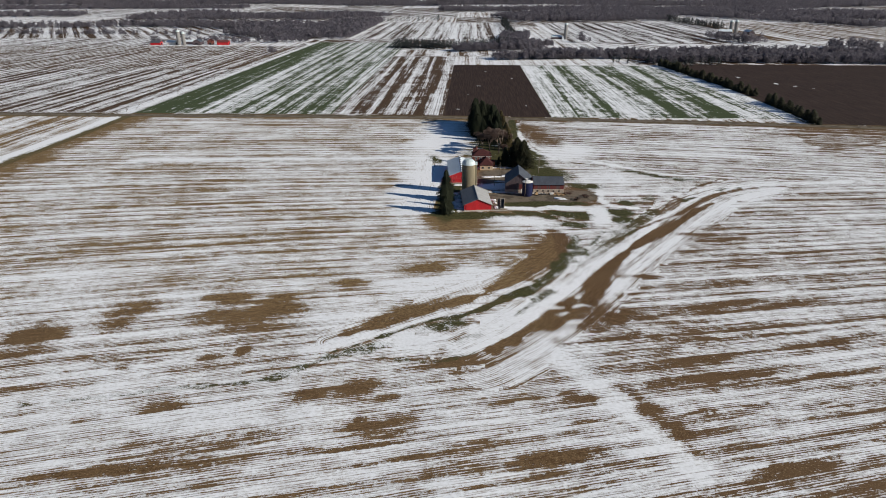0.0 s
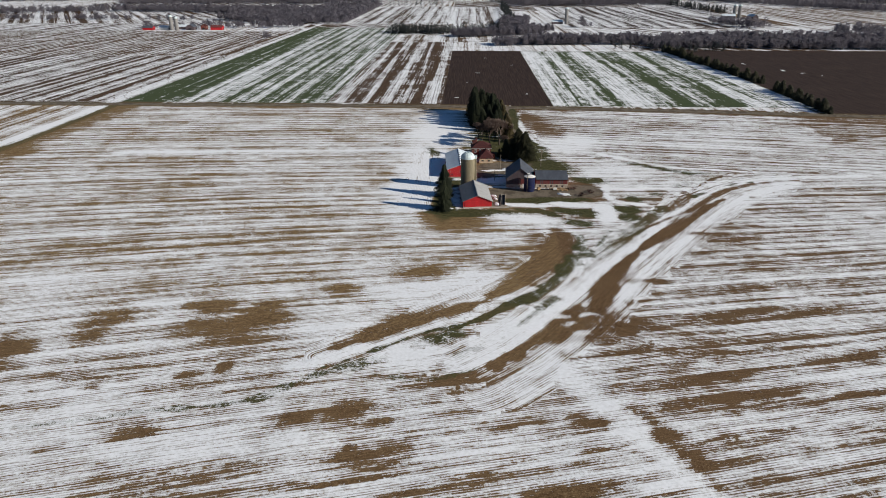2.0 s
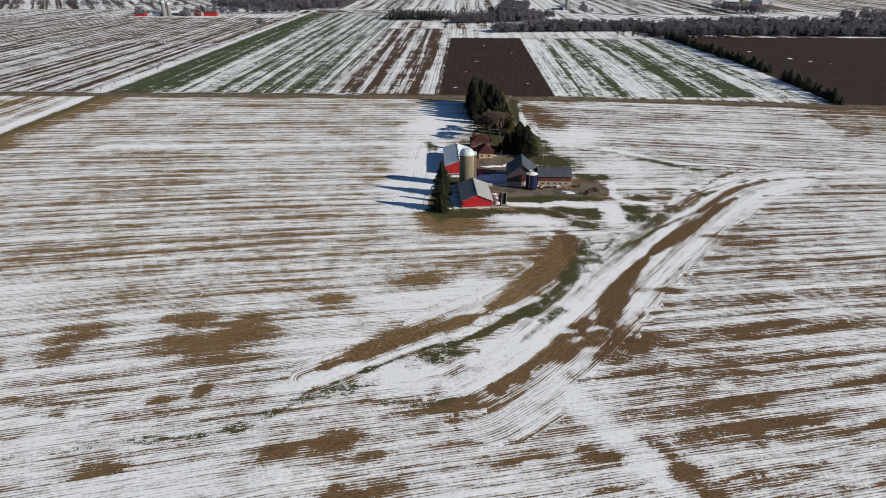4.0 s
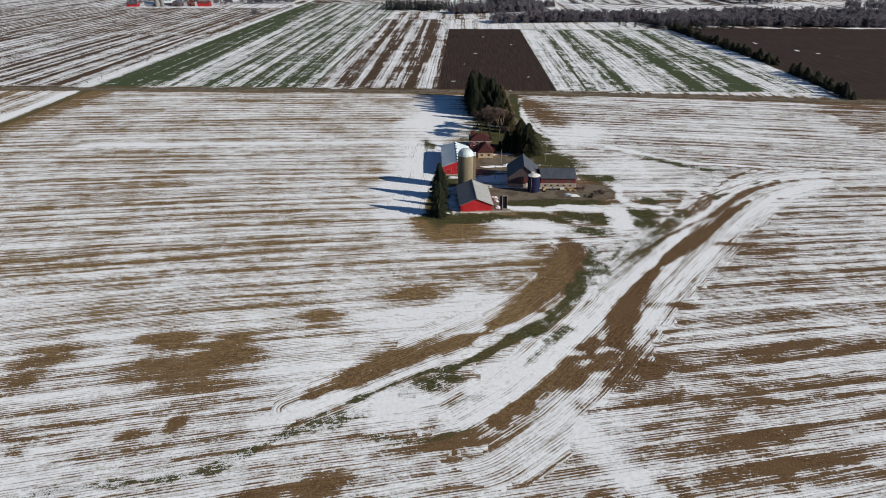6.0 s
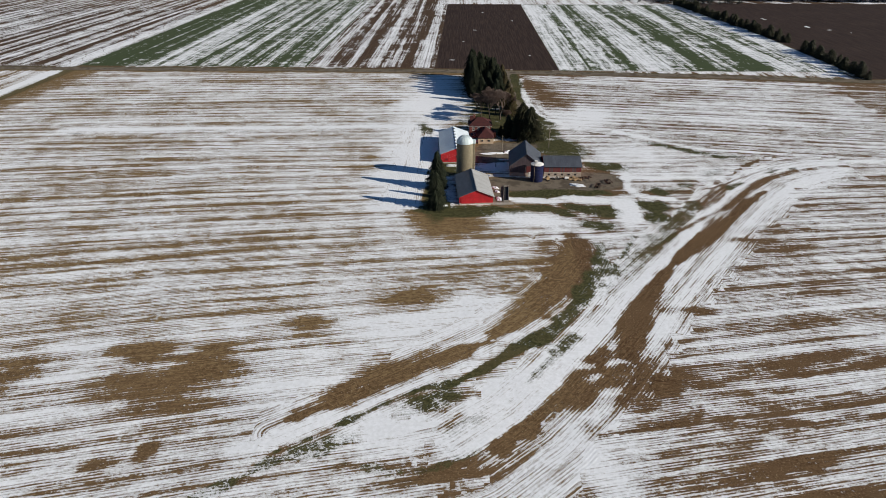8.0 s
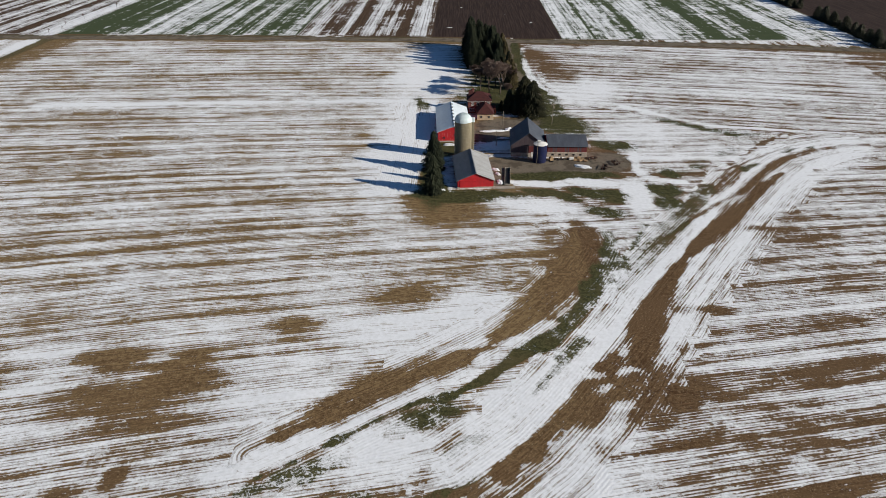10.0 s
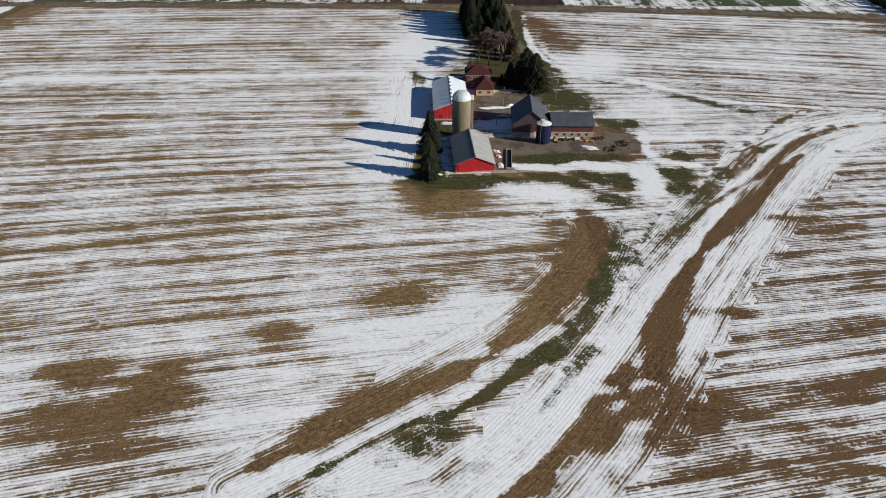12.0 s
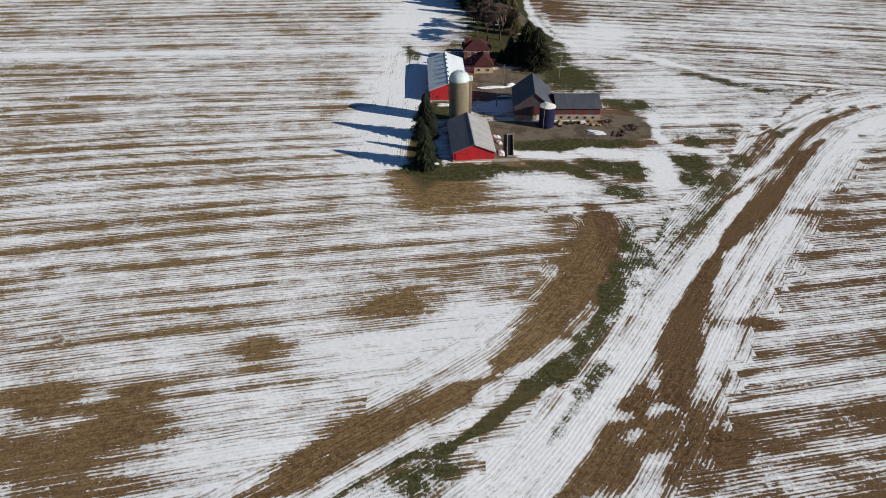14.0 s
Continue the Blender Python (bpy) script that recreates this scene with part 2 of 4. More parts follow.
# ---- mesh helpers ----
def part(name, bm, material, parent, label="", m=None):
    """Links a bmesh as one mesh object under a thing or a part."""
    me = bpy.data.meshes.new(name)
    bm.to_mesh(me)
    bm.free()
    me.materials.append(material)
    ob = new(name, me)
    ob.parent = parent
    if m is not None:
        ob.matrix_basis = m
    return tagged(ob, label)


def thing(name, m, label, category, group="", kind=""):
    ob = new(name)
    ob.matrix_basis = m
    return tagged(ob, label, category, group, kind)


def box(x0, x1, y0, y1, z0, z1, bevel=0.0, bm=None):
    bm = bm or bmesh.new()
    made = bmesh.ops.create_cube(bm, size=1)["verts"]
    for q in made:
        q.co = Vector(((x0 + x1) / 2 + q.co.x * (x1 - x0), (y0 + y1) / 2 + q.co.y * (y1 - y0), (z0 + z1) / 2 + q.co.z * (z1 - z0)))
    if bevel:
        bmesh.ops.bevel(bm, geom=list({e for q in made for e in q.link_edges}), offset=bevel, segments=1, affect="EDGES")
    return bm


def solid(outline, depth, bm=None):
    """A plate: a polygon pushed along the vector depth."""
    bm = bm or bmesh.new()
    a = [bm.verts.new(p) for p in outline]
    b = [bm.verts.new(Vector(p) + Vector(depth)) for p in outline]
    bm.faces.new(a)
    bm.faces.new(b[::-1])
    for i in range(len(a)):
        j = (i + 1) % len(a)
        bm.faces.new((a[j], a[i], b[i], b[j]))
    bmesh.ops.recalc_face_normals(bm, faces=bm.faces)
    return bm


def tube(profile, n=32, bm=None, x=0.0, y=0.0):
    """A turned solid round z: rows of radius and height."""
    bm = bm or bmesh.new()
    rings = [[bm.verts.new((x + r * math.cos(2 * math.pi * i / n), y + r * math.sin(2 * math.pi * i / n), z)) for i in range(n)] for r, z in profile]
    for a, b in zip(rings, rings[1:]):
        for i in range(n):
            bm.faces.new((a[i], a[(i + 1) % n], b[(i + 1) % n], b[i]))
    bm.faces.new(rings[0][::-1])
    bm.faces.new(rings[-1])
    return bm


def slab(a, b, c, d, thick=0.12):
    """A roof slope from eave a-b up to ridge d-c."""
    a, b, c, d = (Vector(p) for p in (a, b, c, d))
    n = (b - a).cross(d - a).normalized()
    return solid((a, b, c, d), n * thick)


def roof_panel(parent, pts, material, ribs, label="", rib=0.03):
    """A metal roof slope whose ribs run from eave to ridge."""
    panel = part("roof_panel", slab(*pts), material, parent, label)
    a, b, c, d = (Vector(p) for p in pts)
    n, w = (b - a).cross(d - a).normalized(), (b - a).normalized() * rib
    lo, hi = a + n * 0.121, d + n * 0.121
    first = part("rib", solid((lo - w, lo + w, hi + w, hi - w), n * rib), material, panel)
    for i in range(ribs):
        r = first if i == 0 else new("rib", first.data)
        r.parent, r.location = panel, (b - a) * ((i + 0.5) / ribs)
    return panel


def raw(name, verts, faces, material, parent=None, label=""):
    me = bpy.data.meshes.new(name)
    me.from_pydata(verts.tolist() if isinstance(verts, np.ndarray) else verts, [], faces.tolist() if isinstance(faces, np.ndarray) else faces)
    me.materials.append(material)
    ob = new(name, me)
    ob.parent = parent
    return tagged(ob, label)


# ---- the ground sheet ----
def spaced(fine, grow, stops):
    """Steps outwards from 0 that widen past each stop."""
    out, step = [0.0], fine
    while out[-1] < stops[-1]:
        if out[-1] > stops[0]:
            step *= grow
        out.append(out[-1] + step)
    return np.array(out)


xs = np.concatenate([-spaced(1.1, 1.028, (165, 4300))[::-1], spaced(1.1, 1.028, (165, 4300))[1:]])
ys = np.concatenate([105 - spaced(4, 1.2, (20, 700))[::-1], 105 + spaced(1.0, 1.0115, (240, 4850))[1:]])
X, Y = np.meshgrid(xs, ys)
X, Y = X.ravel(), Y.ravel()


def wobble(scale, seed, octaves=3):
    """Smooth random relief from a few summed waves, about -1 to 1."""
    rng = np.random.default_rng(seed)
    out = np.zeros_like(X)
    for o in range(octaves):
        for _ in range(5):
            a, p, s = rng.uniform(0, 2 * math.pi), rng.uniform(0, 2 * math.pi), scale / 2 ** o * rng.uniform(0.7, 1.3)
            out += np.sin((X * math.cos(a) + Y * math.sin(a)) * 2 * math.pi / s + p) / 2 ** o
    return out / 3.2


def along(points):
    """Distance to a broken line and the way along it."""
    best, way, run, side = np.full_like(X, 1e9), np.zeros_like(X), 0.0, np.zeros_like(X)
    for (ax, ay), (bx, by) in zip(points, points[1:]):
        ln = math.hypot(bx - ax, by - ay)
        t = np.clip(((X - ax) * (bx - ax) + (Y - ay) * (by - ay)) / ln ** 2, 0, 1)
        d = np.hypot(X - ax - t * (bx - ax), Y - ay - t * (by - ay))
        near = d < best
        s = np.sign((bx - ax) * (Y - ay) - (by - ay) * (X - ax))
        best, way, side = np.where(near, d, best), np.where(near, run + t * ln, way), np.where(near, s, side)
        run += ln
    return best, way, side


near_ground = (np.abs(X) < 320) & (Y > 60) & (Y < 560)
JX, JY = wobble(9, 3) * 0.9 + wobble(30, 5) * 1.3, wobble(9, 4) * 0.7 + wobble(30, 6) * 1.0


def blob(layer, x, y, a, b, turn, amount):
    c, s = math.cos(radians(turn)), math.sin(radians(turn))
    dx, dy = X + JX - x, Y + JY * 0.7 - y
    r = np.sqrt(((dx * c + dy * s) / (a * 1.08)) ** 2 + ((dy * c - dx * s) / (b * 1.08)) ** 2)
    np.maximum(layer, amount * np.clip(1.32 - 0.80 * r, 0, 1), out=layer)


def stroke(layer, points, width, amount):
    d, _, _ = along(points)
    r = (d + JX * 0.7) / (width / 2)
    np.maximum(layer, amount * np.clip(1.5 - 0.85 * r, 0, 1), out=layer)


def band(layer, points, amount, ragged=1.0):
    """A winding strip with a firm edge: points of x, y and width."""
    d, way, _ = along([p[:2] for p in points])
    runs = np.concatenate([[0], np.cumsum([math.hypot(b[0] - a[0], b[1] - a[1]) for a, b in zip(points, points[1:])])])
    half = np.interp(way, runs, [p[2] / 2 for p in points])
    r = (d + ragged * 0.45 * JX) / np.maximum(half, 0.3)
    np.maximum(layer, amount * np.clip(0.5 + (1 - r) * 1.15, 0, 1), out=layer)


def patch(layer, x, y, a, b, turn, amount):
    """A rounded patch with a firm, uneven edge."""
    c, s = math.cos(radians(turn)), math.sin(radians(turn))
    dx, dy = X + JX * 0.9 - x, Y + JY * 0.9 - y
    r = np.hypot((dx * c + dy * s) / a, (dy * c - dx * s) / b)
    np.maximum(layer, amount * np.clip(0.5 + (1 - r) * 1.15, 0, 1), out=layer)


bare, snow, grass, gravel, soften = (np.zeros_like(X) for _ in range(5))
# lawn and wind-swept snow south of the yard
patch(grass, 3, 284.5, 20, 4.6, -2, 1.3)
patch(grass, 36, 303, 20, 4.4, 2, 1.2)
patch(grass, 30, 288, 9.5, 3.0, -12, 1.0)
patch(grass, 45, 288, 7.5, 3.4, -25, 1.0)
patch(grass, 53, 285, 5, 5.5, -30, 1.1)
patch(grass, 36, 284, 5, 1.8, -15, 0.8)
patch(grass, 47, 274, 8, 4.0, -20, 0.72)
patch(grass, 70, 291, 6.4, 6.0, -35, 1.05)
patch(grass, 70, 280, 5, 6, -10, 0.7)
patch(grass, 77, 306, 3, 6, 40, 0.8)
patch(grass, 90, 312, 5, 2.4, 30, 0.65)
patch(snow, 23, 279, 15, 5.0, -9, 1.0)
patch(snow, 26, 296, 9, 2.2, -10, 1.0)
patch(snow, 47, 296.5, 8, 2.8, -14, 1.2)
patch(snow, 60, 287, 5.2, 12, -6, 1.3)
patch(snow, 68, 305, 2.2, 8, 25, 0.9)
band(grass, [(88, 297, 4), (80, 286, 8), (72, 274, 12), (65, 263, 14), (55, 251, 12), (46, 238, 9), (39, 225, 5.5)], 0.5, 3)
band(bare, [(104, 311, 3.5), (96, 300, 5), (88, 290, 3)], 0.7, 1.2)
band(bare, [(140, 332, 2.6), (131, 327, 3.4), (116, 314, 3), (97, 291, 2.4), (83, 278, 1.9), (72, 267, 1.6), (62, 256, 1.6)], 0.8, 0.5)
band(gravel, [(134, 336, 1.0), (100, 311, 0.9), (78, 303, 0.9), (62, 305, 0.9)], 0.5, 0.3)
patch(bare, 100, 259, 9, 6, 12, 0.42)
patch(bare, 94, 263, 7, 1.6, 8, 0.75)
patch(bare, 102, 256, 8, 1.6, 8, 0.75)
patch(bare, 88, 243, 6.5, 1.8, 6, 0.7)
patch(bare, 61, 219, 8.5, 1.8, 4, 0.8)
# the turning headlands of the western field
band(bare, [(36, 266, 5), (37.5, 262, 8), (37, 255, 12), (34, 246, 13.5), (30, 237, 12.5), (25, 228, 11), (19, 219, 10), (13, 211, 8.5), (8, 206, 4)], 0.95, 1.6)
band(bare, [(29, 258, 10), (27, 246, 12), (22, 235, 12), (16, 224, 10)], 0.38, 2)
band(bare, [(6, 202, 1.5), (0, 199, 4), (-6, 195, 7.5), (-13, 190.5, 9), (-20, 186, 9), (-27, 180, 7.5), (-33, 175.5, 4.5), (-38, 172, 2)], 1.0, 1.8)
blob(bare, 22, 246, 9, 2.0, 10, 0.45)
blob(bare, 10, 229, 8, 1.2, 12, 0.4)
# snow and grass between the headland and the farm track
band(snow, [(21, 212, 2.5), (12, 204, 4), (4, 197, 5), (-4, 190.5, 6), (-12, 184.5, 6.5), (-22, 178, 7), (-34, 170, 7), (-46, 163, 5)], 0.85)
band(grass, [(44, 259, 3), (44, 250, 6), (42, 240, 8.5), (38, 231, 8), (32, 221, 6.0), (26, 213, 5.0)], 0.72, 2.6)
band(grass, [(26, 211, 3.5), (20, 205, 5.5), (15, 201, 4.6), (11, 197, 2.0), (5, 191, 1.5), (-2, 185.5, 1.5)], 1.0, 1.0)
band(grass, [(-2, 185.5, 2), (-9, 183.5, 1.6), (-16, 179, 2.4), (-23, 173.5, 2.8), (-30, 168, 2.2), (-37, 163, 1.4)], 0.85, 1.4)
band(grass, [(58, 264, 3), (50, 249, 3), (44, 238, 3.4), (39, 229, 3), (33, 219, 2)], 0.9, 2)
band(grass, [(29, 206, 3.6), (24, 199, 3), (19, 192, 2.4), (15, 186, 2), (11, 180, 1.4)], 0.85, 1.6)
blob(grass, -7, 179, 8, 3.6, 28, 0.75)
blob(grass, 1, 172, 8, 2.2, 40, 0.6)
blob(snow, 42, 232, 2.0, 5, -32, 1.3)
band(snow, [(30, 207, 3), (24, 199, 4.5), (17, 191, 6), (9, 184, 8), (4, 177, 7)], 1.1, 1.4)
blob(snow, -15, 170.5, 7.2, 5.6, 33, 1.8)
# the farm track, its bare verge and the snowed headland beyond it
band(snow, [(200, 347, 7), (152, 341, 6), (138, 335, 6), (122, 325, 6), (105, 307, 6), (86, 282, 5.6), (69, 259, 5.4), (56, 241, 5.4), (46, 227, 5.6), (37, 213, 6.5), (28, 200, 8), (19, 187, 9), (10, 176, 9), (-2, 165, 7)], 1.05, 1.0)
band(bare, [(150, 338, 1.5), (134, 332, 1.6), (116, 316, 1.6), (100, 297, 1.4), (84, 276, 1.2)], 0.5, 1)
band(bare, [(118, 308, 1.5), (112, 301, 3), (98, 284, 4.4), (84, 267, 5.6), (73, 255, 5.4), (66, 247, 2.2), (60, 238, 4), (54, 228, 5.6), (48, 218, 7), (44, 208, 7), (42, 199, 8.5), (41, 190, 13)], 1.05, 1.6)
band(snow, [(160, 333, 9), (124, 304, 9), (100, 277, 9.5), (79, 250, 9), (65, 232, 9), (56, 219, 8), (54, 208, 6)], 0.72, 2)
patch(bare, 42, 187, 11, 7, 8, 1.0)
patch(bare, 40, 181.5, 8, 4, 8, 0.9)
patch(bare, 47, 176, 9, 2.2, 14, 0.7)
band(bare, [(36, 199, 4), (30, 190, 9), (24, 182, 8), (16, 174, 5), (9, 166, 3)], 1.05, 1.8)
for x, y in ((32, 189), (38, 195), (35, 184), (29, 193)):
    patch(soften, x, y, 2.6, 1.3, 25, 1.0)
band(bare, [(52, 186, 3), (62, 189, 3), (73, 193, 5), (83, 196, 5), (98, 200, 4)], 0.5, 2)
blob(bare, 26, 171, 3.0, 2.6, -30, 0.8)
blob(bare, -6, 157, 9.5, 1.6, 14, 0.8)
patch(bare, -15, 222.5, 10.5, 5.0, 2, 0.9)
patch(bare, -8, 228, 8, 2.6, 2, 0.6)
blob(bare, -62, 189, 9, 3.4, 10, 1.1)
blob(bare, -76, 186, 8, 3.4, 10, 0.6)
band(bare, [(40, 149, 2.5), (45, 141, 3.5), (49, 131, 3.5), (52, 122, 2.5)], 0.5)
blob(bare, -6, 274, 12.1, 6.3, 1, 0.90)
blob(bare, 2, 264, 20.8, 2.0, -2, 0.50)
blob(bare, 78, 194, 4.9, 2.6, 12, 0.65)
blob(bare, -66, 184, 13.3, 4.0, 12, 0.65)
blob(bare, -68, 178, 13.1, 3.0, 6, 0.75)
blob(bare, -80, 196, 4.8, 3.9, 9, 0.90)
blob(bare, -63, 163, 2.0, 2.1, 9, 1.00)
blob(bare, -106, 187, 5.8, 6.3, 19, 0.80)
blob(bare, -41, 210, 5.3, 2.3, 9, 0.80)
blob(bare, 62, 184, 14.4, 1.4, 8, 0.45)
blob(bare, 56, 160, 22.6, 1.2, 15, 0.60)
blob(bare, 74, 175, 20.8, 1.0, 9, 0.70)
blob(bare, -4, 159, 5.3, 1.8, 18, 0.80)
blob(bare, -13, 155, 2.8, 1.4, -6, 0.70)
blob(bare, -109, 181, 6.8, 7.7, 17, 0.85)
blob(bare, -128, 168, 5.3, 6.0, 11, 1.00)
blob(bare, -63, 162, 2.7, 2.4, 28, 1.00)
blob(bare, -73, 158, 3.7, 1.5, 13, 1.00)
blob(bare, -97, 156, 7.9, 0.9, 12, 0.80)
blob(bare, -94, 152, 1.9, 1.3, 2, 0.90)
blob(bare, -75, 135, 5.4, 2.5, 14, 0.70)
blob(bare, -39, 141, 5.2, 2.6, 36, 0.90)
blob(bare, -27, 145, 5.0, 3.0, 16, 0.90)
blob(bare, -19, 140, 2.5, 1.5, 23, 0.80)
blob(bare, -58, 121, 15.6, 1.7, 14, 0.60)
blob(bare, -23, 130, 9.7, 2.0, 14, 0.90)
blob(bare, -18, 126, 5.7, 0.8, 12, 0.80)
blob(bare, 22, 119, 8.8, 2.6, 13, 1.00)
blob(bare, 8, 138, 4.3, 1.4, 17, 0.80)
blob(bare, 29, 143, 5.1, 1.7, 11, 0.80)
blob(bare, 62, 161, 12.1, 1.5, 13, 0.75)
blob(bare, 64, 153, 18.6, 1.3, 14, 0.70)
blob(bare, 46, 138, 4.7, 3.2, -32, 0.90)
blob(bare, 51, 130, 2.7, 2.1, -19, 0.90)
blob(bare, 109, 200, 11.6, 1.5, 15, 0.90)
blob(bare, 65, 180, 8.7, 1.4, 12, 0.45)
blob(bare, 110, 175, 12.5, 1.8, 17, 0.90)
blob(bare, 100, 156, 11.4, 1.1, 17, 0.80)
blob(bare, 71, 118, 10.3, 1.5, 16, 0.90)
blob(bare, 64, 139, 16.7, 0.8, 19, 0.70)
blob(bare, -74, 112, 16.5, 1.5, 11, 0.80)
blob(bare, -27, 121, 12.2, 0.7, 13, 0.80)
blob(bare, -19, 116, 11.9, 0.7, 14, 0.70)
blob(bare, 7, 126, 10.5, 0.8, 15, 0.80)
blob(bare, 30, 133, 7.2, 0.8, 18, 0.80)
blob(bare, -43, 210, 5.1, 2.6, 15, 0.80)
blob(bare, -61, 197, 5.2, 2.2, 9, 0.90)
blob(bare, -84, 196, 2.9, 3.1, 15, 0.80)
blob(bare, -69, 194, 4.6, 1.8, 5, 0.80)
blob(bare, -59, 188, 2.9, 2.7, 13, 0.80)
blob(bare, 108, 272, 11.5, 2.9, 5, 0.50)
blob(bare, 107, 259, 7.0, 2.6, 6, 0.60)
blob(bare, 89, 245, 7.3, 2.0, 6, 0.50)
blob(bare, -79, 258, 40.9, 1.1, 7, 0.45)
blob(bare, -113, 267, 13.3, 1.3, 11, 0.45)
blob(bare, -115, 299, 28.2, 1.6, 9, 0.45)
blob(bare, -89, 224, 13.1, 0.8, 12, 0.45)
blob(bare, -85, 212, 11.3, 0.7, 8, 0.45)
blob(bare, -64, 221, 14.5, 0.8, 8, 0.45)
blob(bare, -52, 218, 10.7, 0.7, 8, 0.45)
blob(bare, -94, 287, 23.1, 1.5, 7, 0.45)
blob(bare, -110, 281, 23.7, 1.4, 10, 0.45)
blob(bare, -132, 337, 33.0, 2.1, 5, 0.45)
blob(bare, -167, 367, 16.5, 2.6, 5, 0.45)
blob(bare, -51, 263, 21.9, 1.2, 8, 0.45)
blob(bare, -59, 229, 20.3, 0.8, 7, 0.45)
blob(bare, -90, 238, 19.5, 1.0, 9, 0.45)
blob(bare, -97, 438, 17.3, 3.5, -7, 0.45)
blob(bare, -44, 439, 8.4, 3.6, 17, 0.45)
blob(bare, -29, 332, 5.3, 1.9, -13, 0.45)
blob(bare, -27, 314, 4.8, 1.7, -7, 0.45)
blob(bare, -31, 365, 7.0, 2.3, -12, 0.45)
blob(snow, -16, 207, 12.6, 5.6, 4, 0.80)
blob(snow, -39, 189, 12.9, 7.1, 15, 0.80)
blob(snow, 3, 218, 8.5, 7.5, 31, 1.0)
blob(snow, 8, 254, 9.7, 3.9, 9, 0.50)
stroke(snow, [(67, 325), (65, 308), (70, 301), (79, 298)], 2.5, 1)
blob(snow, -26, 326, 7.9, 45.8, 1, 0.70)
blob(snow, -18, 437, 15.1, 41.5, 1, 0.90)
blob(snow, 61, 407, 12.9, 15.1, -26, 0.80)
blob(snow, 71, 352, 23.1, 16.3, -32, 0.50)
stroke(snow, [(76, 385), (90, 373), (104, 362), (116, 356), (150, 353)], 2.2, 1)
blob(snow, 92, 324, 21.0, 10.7, 10, 0.60)
stroke(snow, [(22, 176), (27, 161), (33, 151), (40, 139), (45, 127), (51, 117)], 5, 0.9)
blob(snow, -41, 189, 11.4, 9.5, 12, 0.70)
blob(snow, -64, 130, 8.3, 4.1, 6, 0.70)
blob(snow, -32, 128, 5.5, 3.2, 48, 0.60)
blob(snow, -101, 161, 17.9, 2.3, 9, 0.50)
blob(snow, -90, 148, 7.4, 3.4, 17, 0.50)
blob(snow, 22, 169, 7.1, 6.1, -4, 0.60)
blob(snow, 43, 125, 8.3, 3.8, -17, 0.50)
stroke(grass, [(2, 164), (-6, 159), (-14, 158), (-23, 160)], 1.6, 0.5)
blob(grass, -28, 165, 6.7, 2.1, 24, 0.90)
stroke(grass, [(-36, 161), (-54, 147), (-74, 143), (-93, 138), (-111, 134)], 1.6, 0.6)
blob(bare, -15, 279, 8, 6, 0, 0.9)
blob(grass, 62, 334, 8.9, 5.0, -19, 1.00)
blob(grass, 43, 360, 13.5, 9, -54, 1.40)
blob(grass, 24, 386, 14, 10, 0, 1.2)
blob(grass, -20, 386, 10.9, 2.8, -71, 1.50)
stroke(grass, [(46, 389), (79, 376), (88, 368), (122, 338)], 2.5, 0.4)
stroke(grass, [(88, 368), (100, 358), (116, 347)], 5, 0.75)
blob(grass, 80, 306, 8, 4, 20, 0.45)
blob(grass, 92, 318, 8, 4, 40, 0.45)
blob(grass, 104, 328, 9, 4, 40, 0.5)
blob(grass, 118, 350, 9, 4, -20, 0.6)
stroke(grass, [(105, 310), (131, 331), (141, 334)], 2, 0.8)
blob(grass, -21, 387, 5.0, 4.0, 21, 1.00)
blob(grass, -8, 327, 6.1, 9.3, -10, 0.90)
# farmyard, lane, road and the grass beside them
ROAD_Y = 523 - 0.00018 * np.maximum(X + 100, 0) ** 2
road_d = np.abs(Y - ROAD_Y)
np.maximum(gravel, np.clip(2.2 - road_d / 2.6, 0, 1) * (Y > 300), out=gravel)
np.maximum(grass, 0.5 * np.clip(2.2 - road_d / 4.5, 0, 1), out=grass)
stroke(gravel, [(29, 512), (29, 490), (30, 450), (33, 420), (38, 402), (36, 385), (27, 366)], 2.4, 0.6)
stroke(grass, [(29, 512), (30, 450), (34, 418), (40, 400), (40, 380)], 12, 1.0)
stroke(snow, [(37, 500), (36, 460), (37, 430), (43, 408), (52, 396)], 3, 1)
blob(bare, 47, 462, 8, 36, 14, 1.0)
blob(bare, 58, 450, 16, 12, 0, 0.6)
blob(gravel, 19, 359, 14, 6, 8, 1)
blob(gravel, 17, 345, 13, 10, 0, 1)
blob(gravel, 22, 312, 17, 6, 0, 1)
blob(gravel, 45, 313, 14, 6, -4, 1)
blob(gravel, 55, 317, 8.5, 8, -10, 1)
blob(gravel, 13, 302, 3.5, 11, 3, 1)
blob(grass, 15, 400, 16, 25, 0, 0.8)
blob(grass, 14, 450, 14, 60, 0, 0.7)
blob(grass, -9, 300, 5, 22, 0, 0.9)
blob(bare, -12, 292, 5, 10, 0, 0.9)
blob(snow, -5, 304, 2.2, 10, 4, 1)
blob(snow, 14, 333, 7, 4, 10, 1.7)
blob(snow, -17, 349, 5, 15, 0, 1)
stroke(snow, [(-200, 379), (-73, 387), (-25, 393)], 7, 0.7)
stroke(grass, [(-195, 373), (-110, 379), (-40, 386)], 1.2, 0.55)
stroke(gravel, [(62, 305), (70, 301), (90, 307), (108, 320), (118, 333), (150, 362)], 0.7, 0.4)
stroke(gravel, [(-20, 330), (-22, 345), (-22, 372), (-20, 385)], 0.6, 0.35)
# rows: along and across
slope = 0.25 - 0.0009 * np.clip(Y - 120, 0, 230)
ways = [(X + 0.15 * Y, Y - X * slope - 0.00015 * X * np.abs(X))]
region = np.zeros(len(X), int)


